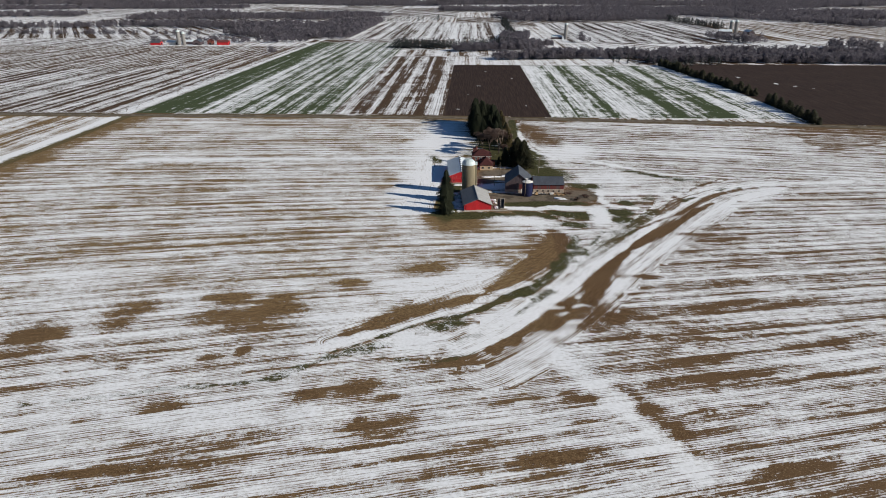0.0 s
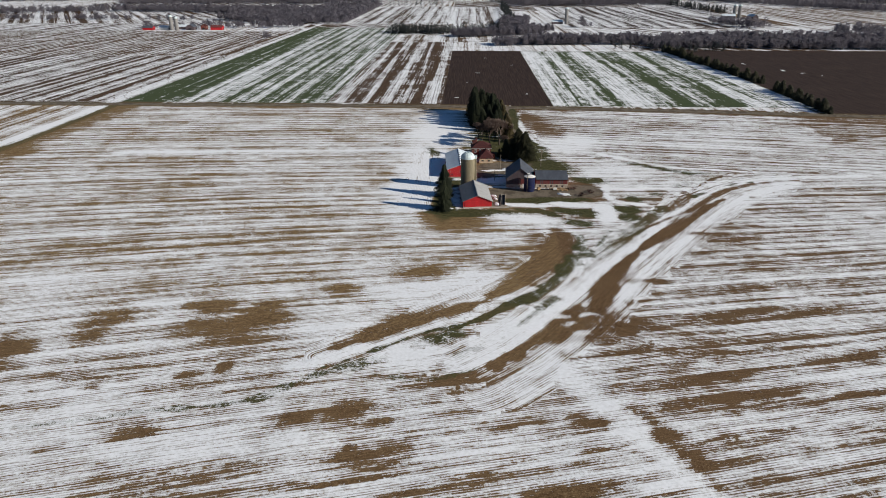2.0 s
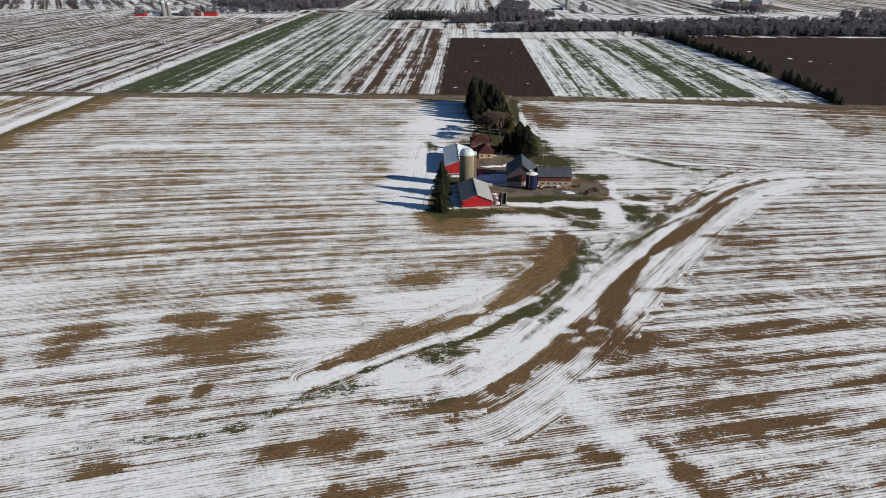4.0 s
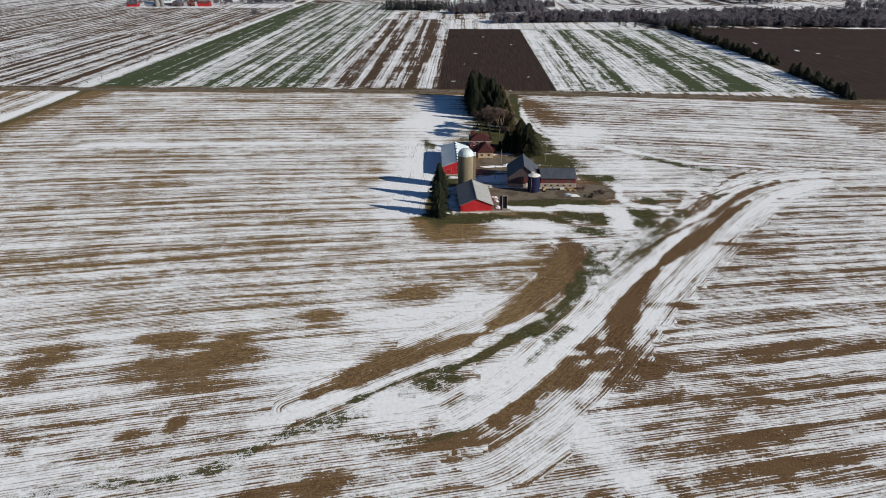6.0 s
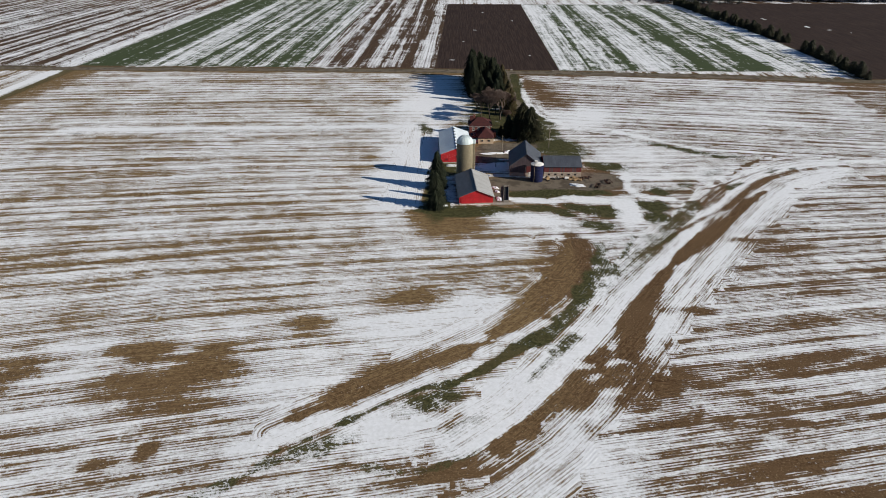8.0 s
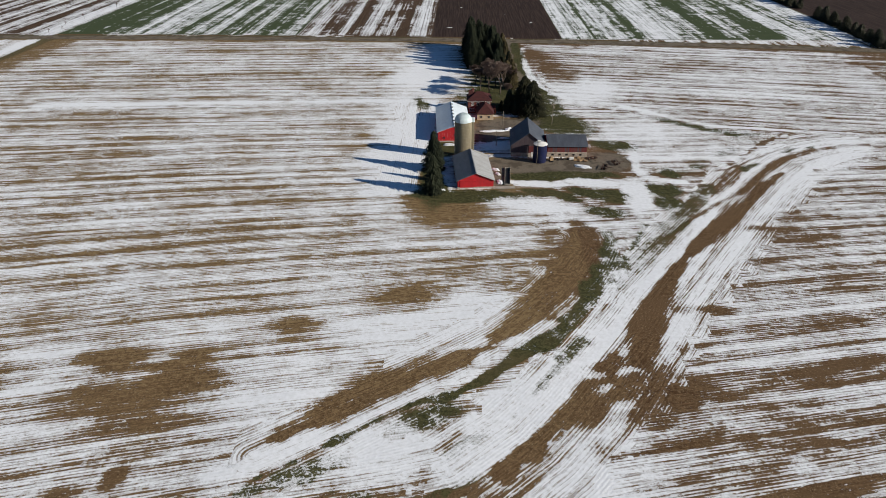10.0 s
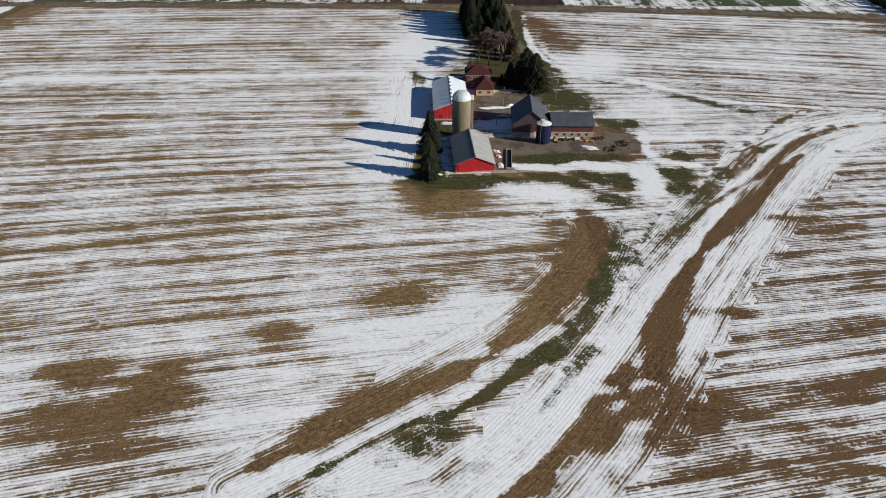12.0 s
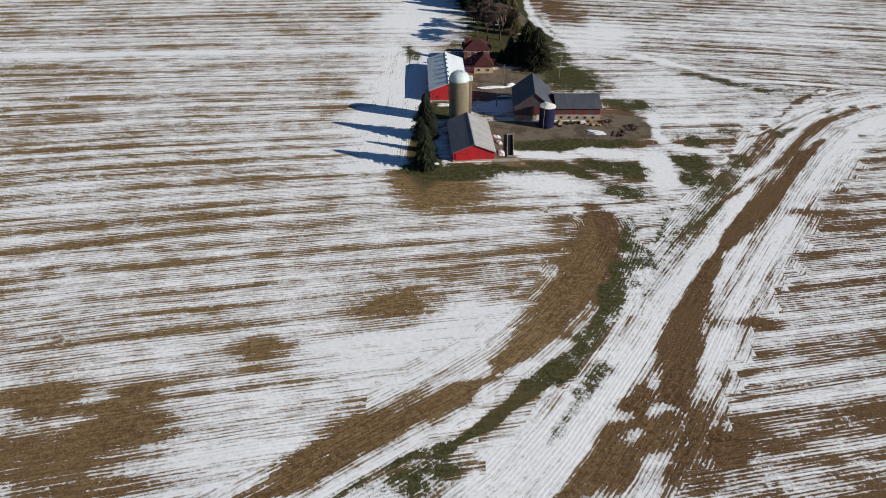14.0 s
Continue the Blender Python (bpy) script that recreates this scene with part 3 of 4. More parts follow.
def rows_here(inside, u, v):
    """Crop rows of their own inside a stretch of ground."""
    ways.append((u, v))
    region[inside] = len(ways) - 1


east = (X > 44) & (Y > 392 - 0.52 * (X - 44)) & (X < 126) | (X >= 126) & (Y > 349)
rows_here(east, X, Y + 0.15 * X)
west = (X > -31 + 2 * JX) & (X < -13) & (Y > 292 + 3 * JY) & (Y < 392)
rows_here(west, Y, X)
LANE = [(300, 352), (200, 346), (153, 341), (138, 335), (122, 325), (105, 307), (86, 282), (69, 259), (56, 241), (46, 227), (37, 213), (28, 200), (19, 187), (10, 176), (-2, 165), (-30, 156), (-75, 146), (-112, 137)]
d, way, side = along(LANE)
rows_here((d < np.where(side > 0, 21, 9) + 2.5 * JX) & (X + 0.8 * (Y - 168) + 5 * JX > -14) & (X < 165), way, d * side)
HEAD = [(22, 276), (34, 270), (41, 262), (42, 254), (38, 244), (33, 234), (27, 224), (20, 215), (11, 205), (0, 196), (-13, 187), (-27, 177), (-40, 168)]
d, way, side = along(HEAD)
rows_here((d < np.where(side < 0, 10, 7) + 3.0 * JX) & (Y < 262 + 3 * JY) & (X > -45) & (X < 46), way, d * side)
north = (Y > ROAD_Y + 4) | (X < -272)
V = X * 0.42
rows_here(north, Y * 0.22, V)
# how bare each field lies under the snow
bias = -0.26 + 0.10 * wobble(70, 21)
bias += np.where((X < 0) & (Y > 215), 0.09, 0) * np.clip((Y - 205) / 40, 0, 1)
bias += np.where((X < -20) & (Y < 200), 0.03, 0)
bias += np.where((X > 0) & (Y < 330), 0.05 * np.clip((X - 20) / 40, 0, 1), 0) + np.where(east, 0.03, 0)
bias -= np.where((X > -60) & (X < -13) & (Y > 282) & (Y < 392), 0.36, 0) * np.clip((X + 47 + 3 * JX) / 12, 0, 1)
soil = np.zeros_like(X)


def field(x0, x1, y0, y1, bareness, green=0.0, earth=0.0, across=None):
    """A rectangular field: how bare, how green, how tilled it lies."""
    inside = (X > x0) & (X < x1) & (Y > np.maximum(y0, ROAD_Y + 8)) & (Y < y1)
    bias[inside], grass[inside], soil[inside] = bareness, green, earth
    if across is not None:
        V[inside] = X[inside] * across


# patchwork of far farms
rng = np.random.default_rng(11)
cx, cy = np.floor((X + 40) / 260).astype(int), np.floor((Y - 900) / 420).astype(int)
h = np.abs(np.sin(cx * 12.9898 + cy * 78.233) * 43758.5453) % 1
far = Y > ROAD_Y + 6
bias = np.where(far, -0.55 + 0.75 * h, bias)
soil = np.where(far & (h > 0.35), 0.6, soil)
V[far & (h > 0.6)] = (X * 0.2 + Y * 0.12)[far & (h > 0.6)]
field(-3000, -272, 0, 525, 0.06, 0.0, 0.3, 1.0)
field(-900, -276, 525, 830, 0.0, 0.0, 0.6, 0.5)
field(-900, -276, 830, 1160, 0.08, 0.1, 0.4, 0.6)
field(-276, -112, 525, 1250, -0.02, 0.85, 0.0, 0.45)
field(-112, -20, 525, 1080, 0.04, 0.0, 0.6, 0.34)
field(-20, 66, 525, 893, 2.0, 0.0, 1.0)
field(66, 262, 525, 893, -0.04, 0.9, 0.0, 0.2)
bias -= np.where((X > 225) & (X < 262) & (Y > 530) & (Y < 893), 0.45, 0)
field(264, 900, 400, 905, 2.0, 0.0, 1.0)
field(-112, 66, 1000, 1110, -0.25, 0.0, 0.4, 0.2)
field(150, 800, 1080, 1230, -0.35, 0.0, 0.5)
field(170, 560, 1260, 1900, -0.10, 0.0, 0.9, 0.22)
field(560, 1200, 1300, 1900, 0.05, 0.0, 0.2, 0.3)
field(-280, 80, 1330, 1900, -0.25, 0.0, 0.7, 0.25)
edge = np.abs(X + 274)
np.maximum(grass, np.where((edge < 6) & (Y < 525), 0.45, 0), out=grass)
bias += np.where((X > -274) & (X < -180) & (Y < 525), 0.85 * np.clip((-250 - X + 5 * JX) / 14 + 0.2, 0, 1), 0) - np.where((X < -274) & (X > -283), 0.9, 0)
bias += np.where((X > 225 + 3 * JX) & (X < 340) & (Y < 500) & (Y > 415 + 0.5 * (X - 225)), 0.55, 0)
bias += np.where((X > -276) & (X < -232) & (Y > 525) & (Y < 1250), 0.6 * np.clip((-236 - X) / 20, 0, 1) + 0.1, 0)
bias += np.clip(1.6 - road_d / 3.2, 0, 1) * 1.5 + 0.55 * np.clip(2.0 - np.abs(road_d - 5) / 3.0, 0, 1)
bias -= 0.9 * np.clip(1.6 - np.abs(Y - ROAD_Y - 3.4) / 1.0, 0, 1)
bias += 1.0 * bare - soften + (0.75 + 0.35 * ((Y > 262) & (X < 85) & (X > -30))) * grass * (Y < ROAD_Y) + 1.8 * gravel - (0.85 + 0.55 * ((Y > 262) & (X < 85))) * snow * (1 - 0.9 * np.clip(bare - 0.3, 0, 1)) * (1 - 0.8 * np.clip(1.4 * grass - 0.3, 0, 1) * ((Y < 264) | (X > 64)) * (X > -40))
Z = 0.12 * wobble(60, 31) * near_ground
Z += np.clip((Y - 1300) / 3600, 0, 1) ** 1.5 * (26 + 12 * wobble(1500, 8)) + np.clip((Y - 4000) / 800, 0, 1) ** 2 * 30
remnant = np.zeros_like(X)
stroke(remnant, [(300, 790), (330, 720), (352, 690)], 1.6, 1)
for x, y in ((0, 640), (12, 700), (32, 610), (48, 760), (20, 820), (50, 580), (-8, 560)):
    blob(remnant, x, y, 2.5, 1.5, 20, 1)
bias -= 3.0 * remnant
# straw lies paler on the western field than on the eastern
straw = np.clip((34 - X) / 14 + 0.25 * JX, 0, 1) * np.clip((Y - 150) / 60, 0.25, 1) * ~north
straw = np.maximum(straw, ((X < -225) & (Y < 525)) * 1.0)
straw = np.maximum(straw, ((X < 36) & (Y < 275) & (Y > 205) & (bare > 0.8)) * 0.6)
nx, ny = len(xs), len(ys)
corner = (np.arange(ny - 1)[:, None] * nx + np.arange(nx - 1)[None, :]).ravel()
quads = np.stack([corner, corner + 1, corner + nx + 1, corner + nx], 1).astype(np.int32)
sheet = bpy.data.meshes.new("ground")
sheet.vertices.add(nx * ny)
sheet.vertices.foreach_set("co", np.stack([X, Y, Z], 1).astype(np.float32).ravel())
sheet.loops.add(quads.size)
sheet.loops.foreach_set("vertex_index", quads.ravel())
sheet.polygons.add(len(quads))
sheet.polygons.foreach_set("loop_start", np.arange(0, quads.size, 4, dtype=np.int32))
sheet.update(calc_edges=True)
for key, cols in (("cover", (bias, grass, soil)), ("lie", (north * 1.0, gravel, straw))):
    sheet.attributes.new(key, "FLOAT_VECTOR", "POINT").data.foreach_set("vector", np.stack(cols, 1).astype(np.float32).ravel())
us, vs = np.stack([w[0] for w in ways]), np.stack([w[1] for w in ways])
of_face = region[quads[:, 0]][:, None]
calm = np.clip(np.maximum(bare, 0.8 * grass), 0, 1) * (Y < 345)
corner_rows = np.stack([us[of_face, quads], vs[of_face, quads], calm[quads]], 2)
sheet.attributes.new("rows", "FLOAT_VECTOR", "CORNER").data.foreach_set("vector", corner_rows.astype(np.float32).ravel())
sheet.materials.append(M_GROUND)
tagged(new("ground", sheet), "flat farm fields of stubble and grass under patchy wind-blown snow", "ground", kind="structure")


def ground_z(x, y):
    i, j = min(int(np.searchsorted(xs, x)), nx - 1), min(int(np.searchsorted(ys, y)), ny - 1)
    return float(Z[j * nx + i])


# ---- farm buildings ----
def gable_wall(w, eave, ridge, y, out=-1, thick=0.25):
    return solid(((-w / 2, y, 0), (w / 2, y, 0), (w / 2, y, eave), (0, y, ridge), (-w / 2, y, eave)), (0, -out * thick, 0))


def seams(w, y, z0, top, out=-1, step=1.2, size=0.025):
    """Upright battens on a wall; top(x) gives the wall's height."""
    bm, x = bmesh.new(), -w / 2 + step / 2
    while x < w / 2:
        box(x - size, x + size, min(y, y + out * 0.015), max(y, y + out * 0.015), z0, top(x) - 0.05, 0, bm)
        x += step
    return bm


def window(parent, x, y, z, w, h, out=-1, trim=None):
    """A framed window set in a wall that faces along y."""
    o = 0.06 * out
    f = part("window", box(x - w / 2, x + w / 2, min(y, y + o), max(y, y + o), z, z + h), M_GLASS, parent, "dark glass window in a pale frame")
    bm = bmesh.new()
    for a in ((-w / 2 - 0.09, -w / 2, 0, h), (w / 2, w / 2 + 0.09, 0, h), (-w / 2 - 0.09, w / 2 + 0.09, h, h + 0.1), (-0.03, 0.03, 0, h)):
        box(x + a[0], x + a[1], min(y, y + 1.6 * o), max(y, y + 1.6 * o), z + a[2], z + a[3], 0, bm)
    part("frame", bm, trim or M_WHITE, f)
    part("sill", box(x - w / 2 - 0.14, x + w / 2 + 0.14, min(y, y + 2.4 * o), max(y, y + 2.4 * o), z - 0.12, z), trim or M_WHITE, f)
    return f


def gable_building(name, m, w, l, eave, ridge, wall_m, roofs, label, over=0.45, plinth=0.5, ribs=24, foot=None):
    """A long building with its gable at y = -l/2; its roof's two slopes face -x and +x."""
    b = thing(name, m, label, "barn", "farm buildings")
    h = lambda x: eave + (ridge - eave) * (1 - abs(x) * 2 / w)
    part("front_wall", gable_wall(w, eave, ridge, -l / 2), wall_m, b)
    part("back_wall", gable_wall(w, eave, ridge, l / 2, 1), wall_m, b)
    for s in (-1, 1):
        x = s * w / 2
        part("side_wall", box(min(x, x - s * 0.25), max(x, x - s * 0.25), -l / 2 + 0.26, l / 2 - 0.26, 0, eave), wall_m, b)
        drop = (ridge - eave) / (w / 2) * over
        e0, e1 = (s * (w / 2 + over), -l / 2 - over, eave - drop + 0.05), (s * (w / 2 + over), l / 2 + over, eave - drop + 0.05)
        r0, r1 = (0, -l / 2 - over, ridge + 0.05), (0, l / 2 + over, ridge + 0.05)
        pts = (e1, e0, r0, r1) if s < 0 else (e0, e1, r1, r0)
        roof_panel(b, pts, roofs[0 if s < 0 else 1], ribs, "ribbed metal roof slope", rib=0.016)
    part("ridge_cap", solid(((-0.35, -l / 2 - over, ridge + 0.06), (0, -l / 2 - over, ridge + 0.27), (0.35, -l / 2 - over, ridge + 0.06)), (0, l + 2 * over, 0)), roofs[0], b)
    part("siding_seams", seams(w, -l / 2, plinth, h), wall_m, b)
    if plinth:
        part("plinth", box(-w / 2 - 0.08, w / 2 + 0.08, -l / 2 - 0.1, l / 2 + 0.08, 0, plinth), foot or M_PLINTH, b, "pale concrete footing")
    return b


shed = gable_building("drive_shed", pose(3.9, 302.4, 0, rz=4.5), 12.6, 22.6, 3.0, 5.6, M_RED, (M_SHEDROOF, M_TINWORN), "long red steel shed with a grey and rust-streaked metal roof")
part("sliding_door", box(-5.6, -0.6, -11.45, -11.33, 0.35, 2.75, 0.02), M_RED, shed, "red sliding door")
part("door_rail", box(-6.0, 0.2, -11.5, -11.33, 2.8, 2.95), M_RED, shed)
loft = gable_building("livestock_barn", pose(-4.2, 352.2, 0, rz=3.2), 13.2, 32, 4.2, 6.6, M_RED, (M_TIN, M_TIN), "red steel barn with a pale galvanised roof", ribs=30)
for i in range(7):
    y = -14 + i * 4.4
    part("ridge_vent", box(-0.5, 0.5, y - 0.35, y + 0.35, 6.5, 7.1, 0.06), M_SLATE, loft, "dark roof vent on the ridge")
for x, z in ((-4.2, 1.4), (0.2, 2.6)):
    window(loft, x, -16, z, 0.8, 0.8, -1, M_RED)
part("gable_trim", seams(13.2, -16.02, 0.5, lambda x: 4.0 if abs(x) < 5.5 else 3.6, -1, 1.1, 0.012), M_WHITE, loft, "pale upright siding trim")

bank = gable_building("bank_barn", pose(26.0, 329.6, 0, rz=-2.5), 13.0, 17.5, 4.6, 9.6, M_GREYWOOD, (M_SLATE, M_SLATE), "weathered grey and red board barn with a dark metal roof", plinth=1.6, foot=M_STONE)
part("lower_boards", box(0.2, 6.3, -8.83, -8.76, 1.65, 4.4), M_REDWOOD, bank, "faded red boards")
part("barn_door", box(1.2, 2.4, -8.86, -8.76, 0.1, 2.0), M_WHITE, bank, "pale plank door")
part("lightning_rod", tube(((0.05, 9.7), (0.04, 11.0), (0.01, 11.4)), 6, y=-6), M_POLE, bank)
part("gable_boards", seams(13.0, -8.75, 1.7, lambda x: 4.6 + 5.0 * (1 - abs(x) / 6.5), -1, 0.8, 0.006), M_GREYWOOD, bank)

wing = thing("barn_wing", pose(40.6, 327.4, 0, rz=0.5), "low faded red barn wing on a pale stone foundation wall", "barn", "farm buildings")
part("foundation", box(-7.6, 7.8, -6.6, 6.0, 0, 1.9, 0.05), M_STONE, wing, "pale field stone foundation wall")
part("front_wall", box(-7.5, 7.7, -6.25, -6.0, 1.9, 4.3), M_REDWOOD, wing)
part("back_wall", box(-7.5, 7.7, 5.6, 5.85, 1.9, 4.3), M_REDWOOD, wing)
for x in (-7.5, 7.45):
    part("end_wall", solid(((x, -6.0, 1.9), (x, 5.6, 1.9), (x, 5.6, 4.3), (x, 0.4, 6.3), (x, -6.0, 4.3)), (0.25, 0, 0)), M_RED, wing, "red gable end")
roof_panel(wing, ((-7.6, -6.7, 4.15), (8.1, -6.7, 4.15), (8.1, 0.4, 6.5), (-7.6, 0.4, 6.5)), M_SLATE, 18, rib=0.012)
roof_panel(wing, ((8.1, 6.4, 4.15), (-7.6, 6.4, 4.15), (-7.6, 0.4, 6.5), (8.1, 0.4, 6.5)), M_SLATE, 18, rib=0.012)
part("ridge_cap", box(-7.6, 8.1, 0.2, 0.6, 6.52, 6.74), M_SLATE, wing)
for i in range(16):
    part("siding_board", box(-7.3 + i * 0.95, -6.75 + i * 0.95, -6.27, -6.25, 1.95, 4.2), M_GREYWOOD if i % 5 in (2, 3) else M_REDWOOD, wing)
for i in range(5):
    part("byre_window", box(-5.9 + i * 2.7, -5.0 + i * 2.7, -6.66, -6.6, 0.7, 1.4), M_DARK, wing, "dark stable opening")


def silo():
    s = thing("tower_silo", pose(0.3, 319.0, 0), "tall tan concrete stave silo with a silver ribbed dome", "silo")
    part("stave_wall", tube(((3.3, 0), (3.3, 15.0)), 48), M_CONCRETE, s, "tan concrete stave wall")
    for i in range(26):
        z = 0.5 + i * 0.57
        part("hoop", tube(((3.32, z), (3.345, z + 0.02), (3.345, z + 0.05), (3.32, z + 0.07)), 48), M_CONCRETE if i % 3 else M_POLE, s, "steel hoop")
    part("dome", tube([(3.38 * math.cos(a), 14.95 + 3.0 * math.sin(a)) for a in np.linspace(0, 1.5, 10)], 48), M_DOME, s, "silver domed cap")
    for i in range(16):
        a = i * math.pi / 8
        bm = bmesh.new()
        pts = [Vector((3.40 * math.cos(e) * math.cos(a), 3.40 * math.cos(e) * math.sin(a), 14.97 + 3.03 * math.sin(e))) for e in np.linspace(0, 1.45, 7)]
        side = Vector((-math.sin(a), math.cos(a), 0)) * 0.05
        for p, q in zip(pts, pts[1:]):
            solid((p - side, p + side, q + side * 0.6, q - side * 0.6), p.normalized() * 0.04, bm)
        part("dome_rib", bm, M_DOME, s)
    part("chute", box(3.2, 4.1, -0.55, 0.55, 0, 14.6, 0.08), M_CONCRETE, s, "unloading chute")
    part("chute_cap", box(3.1, 4.3, -0.7, 0.7, 14.6, 16.2, 0.15), M_DOME, s, "silver chute hood")
    lad = bmesh.new()
    for x in (4.16, 4.2):
        box(x, x + 0.04, -0.25, -0.2, 0, 15, 0, lad)
        box(x, x + 0.04, 0.2, 0.25, 0, 15, 0, lad)
    for i in range(44):
        box(4.17, 4.21, -0.2, 0.2, 0.3 + i * 0.33, 0.34 + i * 0.33, 0, lad)
    part("ladder", lad, M_POLE, s)


silo()


def blue_silo():
    s = thing("blue_feed_silo", pose(29.7, 316.6, 0), "small dark blue enamelled feed silo with a white roof", "silo")
    part("shell", tube(((2.55, 0), (2.55, 7.0)), 40), M_BLUE, s, "dark blue shell")
    for i in range(6):
        z = 0.1 + i * 1.35
        part("seam_ring", tube(((2.56, z), (2.62, z + 0.03), (2.62, z + 0.07), (2.56, z + 0.1)), 40), M_BLUE, s)
    part("roof", tube(((2.65, 7.0), (2.6, 7.08), (0.5, 7.75), (0.1, 7.8)), 40), M_WHITE, s, "white conical roof")
    part("rim", tube(((2.66, 6.9), (2.7, 6.93), (2.7, 7.05), (2.62, 7.08)), 40), M_WHITE, s, "pale roof rim")
    part("filler_pipe", tube(((0.09, 0.2), (0.09, 8.8), (0.14, 9.0)), 8, x=-1.3, y=-2.36), M_POLE, s)
    part("pipe_hood", box(-1.5, -0.2, -2.3, -1.6, 8.7, 9.2, 0.1), M_WHITE, s)
    part("hatch", box(-0.3, 0.5, -2.72, -2.5, 0.4, 1.3, 0.05), M_BLUE, s)


blue_silo()


def farmhouse():
    h = thing("farmhouse", pose(7.7, 377.5, 0, rz=1.5), "two-storey red brick farmhouse with a dark red hipped roof", "house")
    w, d = 10.4, 9.6
    part("brick_wall", box(-w / 2, w / 2, -d / 2, d / 2, 0, 6.0), M_BRICK, h, "red brick walls")
    e, r = 0.5, 8.7
    A, B, C, D = (-w / 2 - e, -d / 2 - e, 5.9), (w / 2 + e, -d / 2 - e, 5.9), (w / 2 + e, d / 2 + e, 5.9), (-w / 2 - e, d / 2 + e, 5.9)
    P, Q = (-1.2, 0, r), (1.2, 0, r)
    for name, pts in (("roof_slope", (A, B, Q, P)), ("roof_slope", (C, D, P, Q))):
        part(name, slab(*pts, thick=0.14), M_SHINGLE, h, "dark red shingles")
    for tri in ((B, C, Q), (D, A, P)):
        n = (Vector(tri[1]) - Vector(tri[0])).cross(Vector(tri[2]) - Vector(tri[0])).normalized()
        part("roof_slope", solid(tri, n * 0.14), M_SHINGLE, h)
    part("soffit", box(-w / 2 - e, w / 2 + e, -d / 2 - e, d / 2 + e, 5.78, 5.9), M_WHITE, h, "pale eaves")
    for x in (-3.2, -0.7, 1.8, 4.0):
        window(h, x, -d / 2, 3.7, 0.9, 1.5)
    for x in (-4.0, -2.6):
        window(h, x, -d / 2, 0.9, 0.9, 1.5)
    part("chimney", box(-3.2, -2.3, 0.5, 1.4, 6.5, 10.0, 0.03), M_BRICK, h, "brick chimney")
    part("gable_peak", solid(((-4.9, -1.0, 5.9), (-4.9, 2.6, 5.9), (-4.9, 0.8, 9.4)), (2.2, 0, 0)), M_SHINGLE, h, "steep side gable")
    # lower kitchen wing
    x0, x1, y0, y1, t = -1.4, 5.8, -14.0, -4.85, 2.8
    part("kitchen_wall", box(x0, x1, y0, y1, 0, t), M_CREAM, h, "cream sided lower wing")
    A, B, C, D = (x0 - 0.4, y0 - 0.4, t), (x1 + 0.4, y0 - 0.4, t), (x1 + 0.4, y1, t), (x0 - 0.4, y1, t)
    P, Q = (2.2, -9.2, 5.9), (2.2, -5.0, 5.9)
    for tri in ((A, B, P),):
        n = (Vector(tri[1]) - Vector(tri[0])).cross(Vector(tri[2]) - Vector(tri[0])).normalized()
        part("kitchen_roof", solid(tri, n * 0.12), M_SHINGLE, h, "dark red shingles")
    part("kitchen_roof", slab(B, C, Q, P), M_SHINGLE, h)
    part("kitchen_roof", slab(D, A, P, Q), M_SHINGLE, h)
    for x in (0.3, 3.8):
        window(h, x, y0, 1.0, 1.1, 0.9, -1, M_CREAM)
    part("side_porch", box(5.4, 7.6, -4.6, -1.0, 0, 2.6, 0.05), M_BRICK, h, "small brick side porch")


farmhouse()

# ---- trees ----
def twig_tube(a, b, ra, rb, verts, faces):
    """A three-sided limb from a to b."""
    w = b - a
    s = w.orthogonal().normalized()
    q = w.normalized().cross(s)
    k = len(verts)
    for p, r in ((a, ra), (b, rb)):
        for i in range(3):
            an = i * 2.0944
            verts.append(tuple(p + (s * math.cos(an) + q * math.sin(an)) * r))
    for i in range(3):
        j = (i + 1) % 3
        faces.append((k + i, k + j, k + 3 + j, k + 3 + i))


def bare_tree(name, height, spread, seed, label, twigs=5, material=None):
    """A leafless broad tree: trunk, forking limbs and fine twigs."""
    rng = random.Random(seed)
    root = thing(name, pose(0, 0, 0), label, "tree")
    trunk, limbs = ([], []), ([], [])

    def grow(p, way, ln, r, depth):
        q = p + way * ln
        v, f = trunk if depth < 2 else limbs
        twig_tube(p, q, r, r * 0.72, v, f)
        if depth >= twigs:
            for _ in range(6):
                t = (way + Vector((rng.uniform(-1, 1), rng.uniform(-1, 1), rng.uniform(-0.3, 0.9)))).normalized()
                s = p.lerp(q, rng.uniform(0.3, 1))
                twig_tube(s, s + t * ln * rng.uniform(0.7, 1.5), 0.06, 0.03, *limbs)
            return
        for _ in range(2 if depth < 1 else rng.choice((2, 3, 3))):
            t = (way * 1.1 + Vector((rng.uniform(-1, 1) * spread, rng.uniform(-1, 1) * spread, rng.uniform(-0.1, 0.5)))).normalized()
            grow(p.lerp(q, rng.uniform(0.75, 1)), t, ln * rng.uniform(0.66, 0.86), max(r * 0.66, 0.028), depth + 1)

    grow(Vector((0, 0, -0.2)), Vector((0.03, 0.02, 1)), height * 0.24, height * 0.022, 0)
    raw("trunk", *trunk, M_BARK, root)
    raw("crown", *limbs, material or M_TWIG, root, "bare grey-brown twigs")
    return root


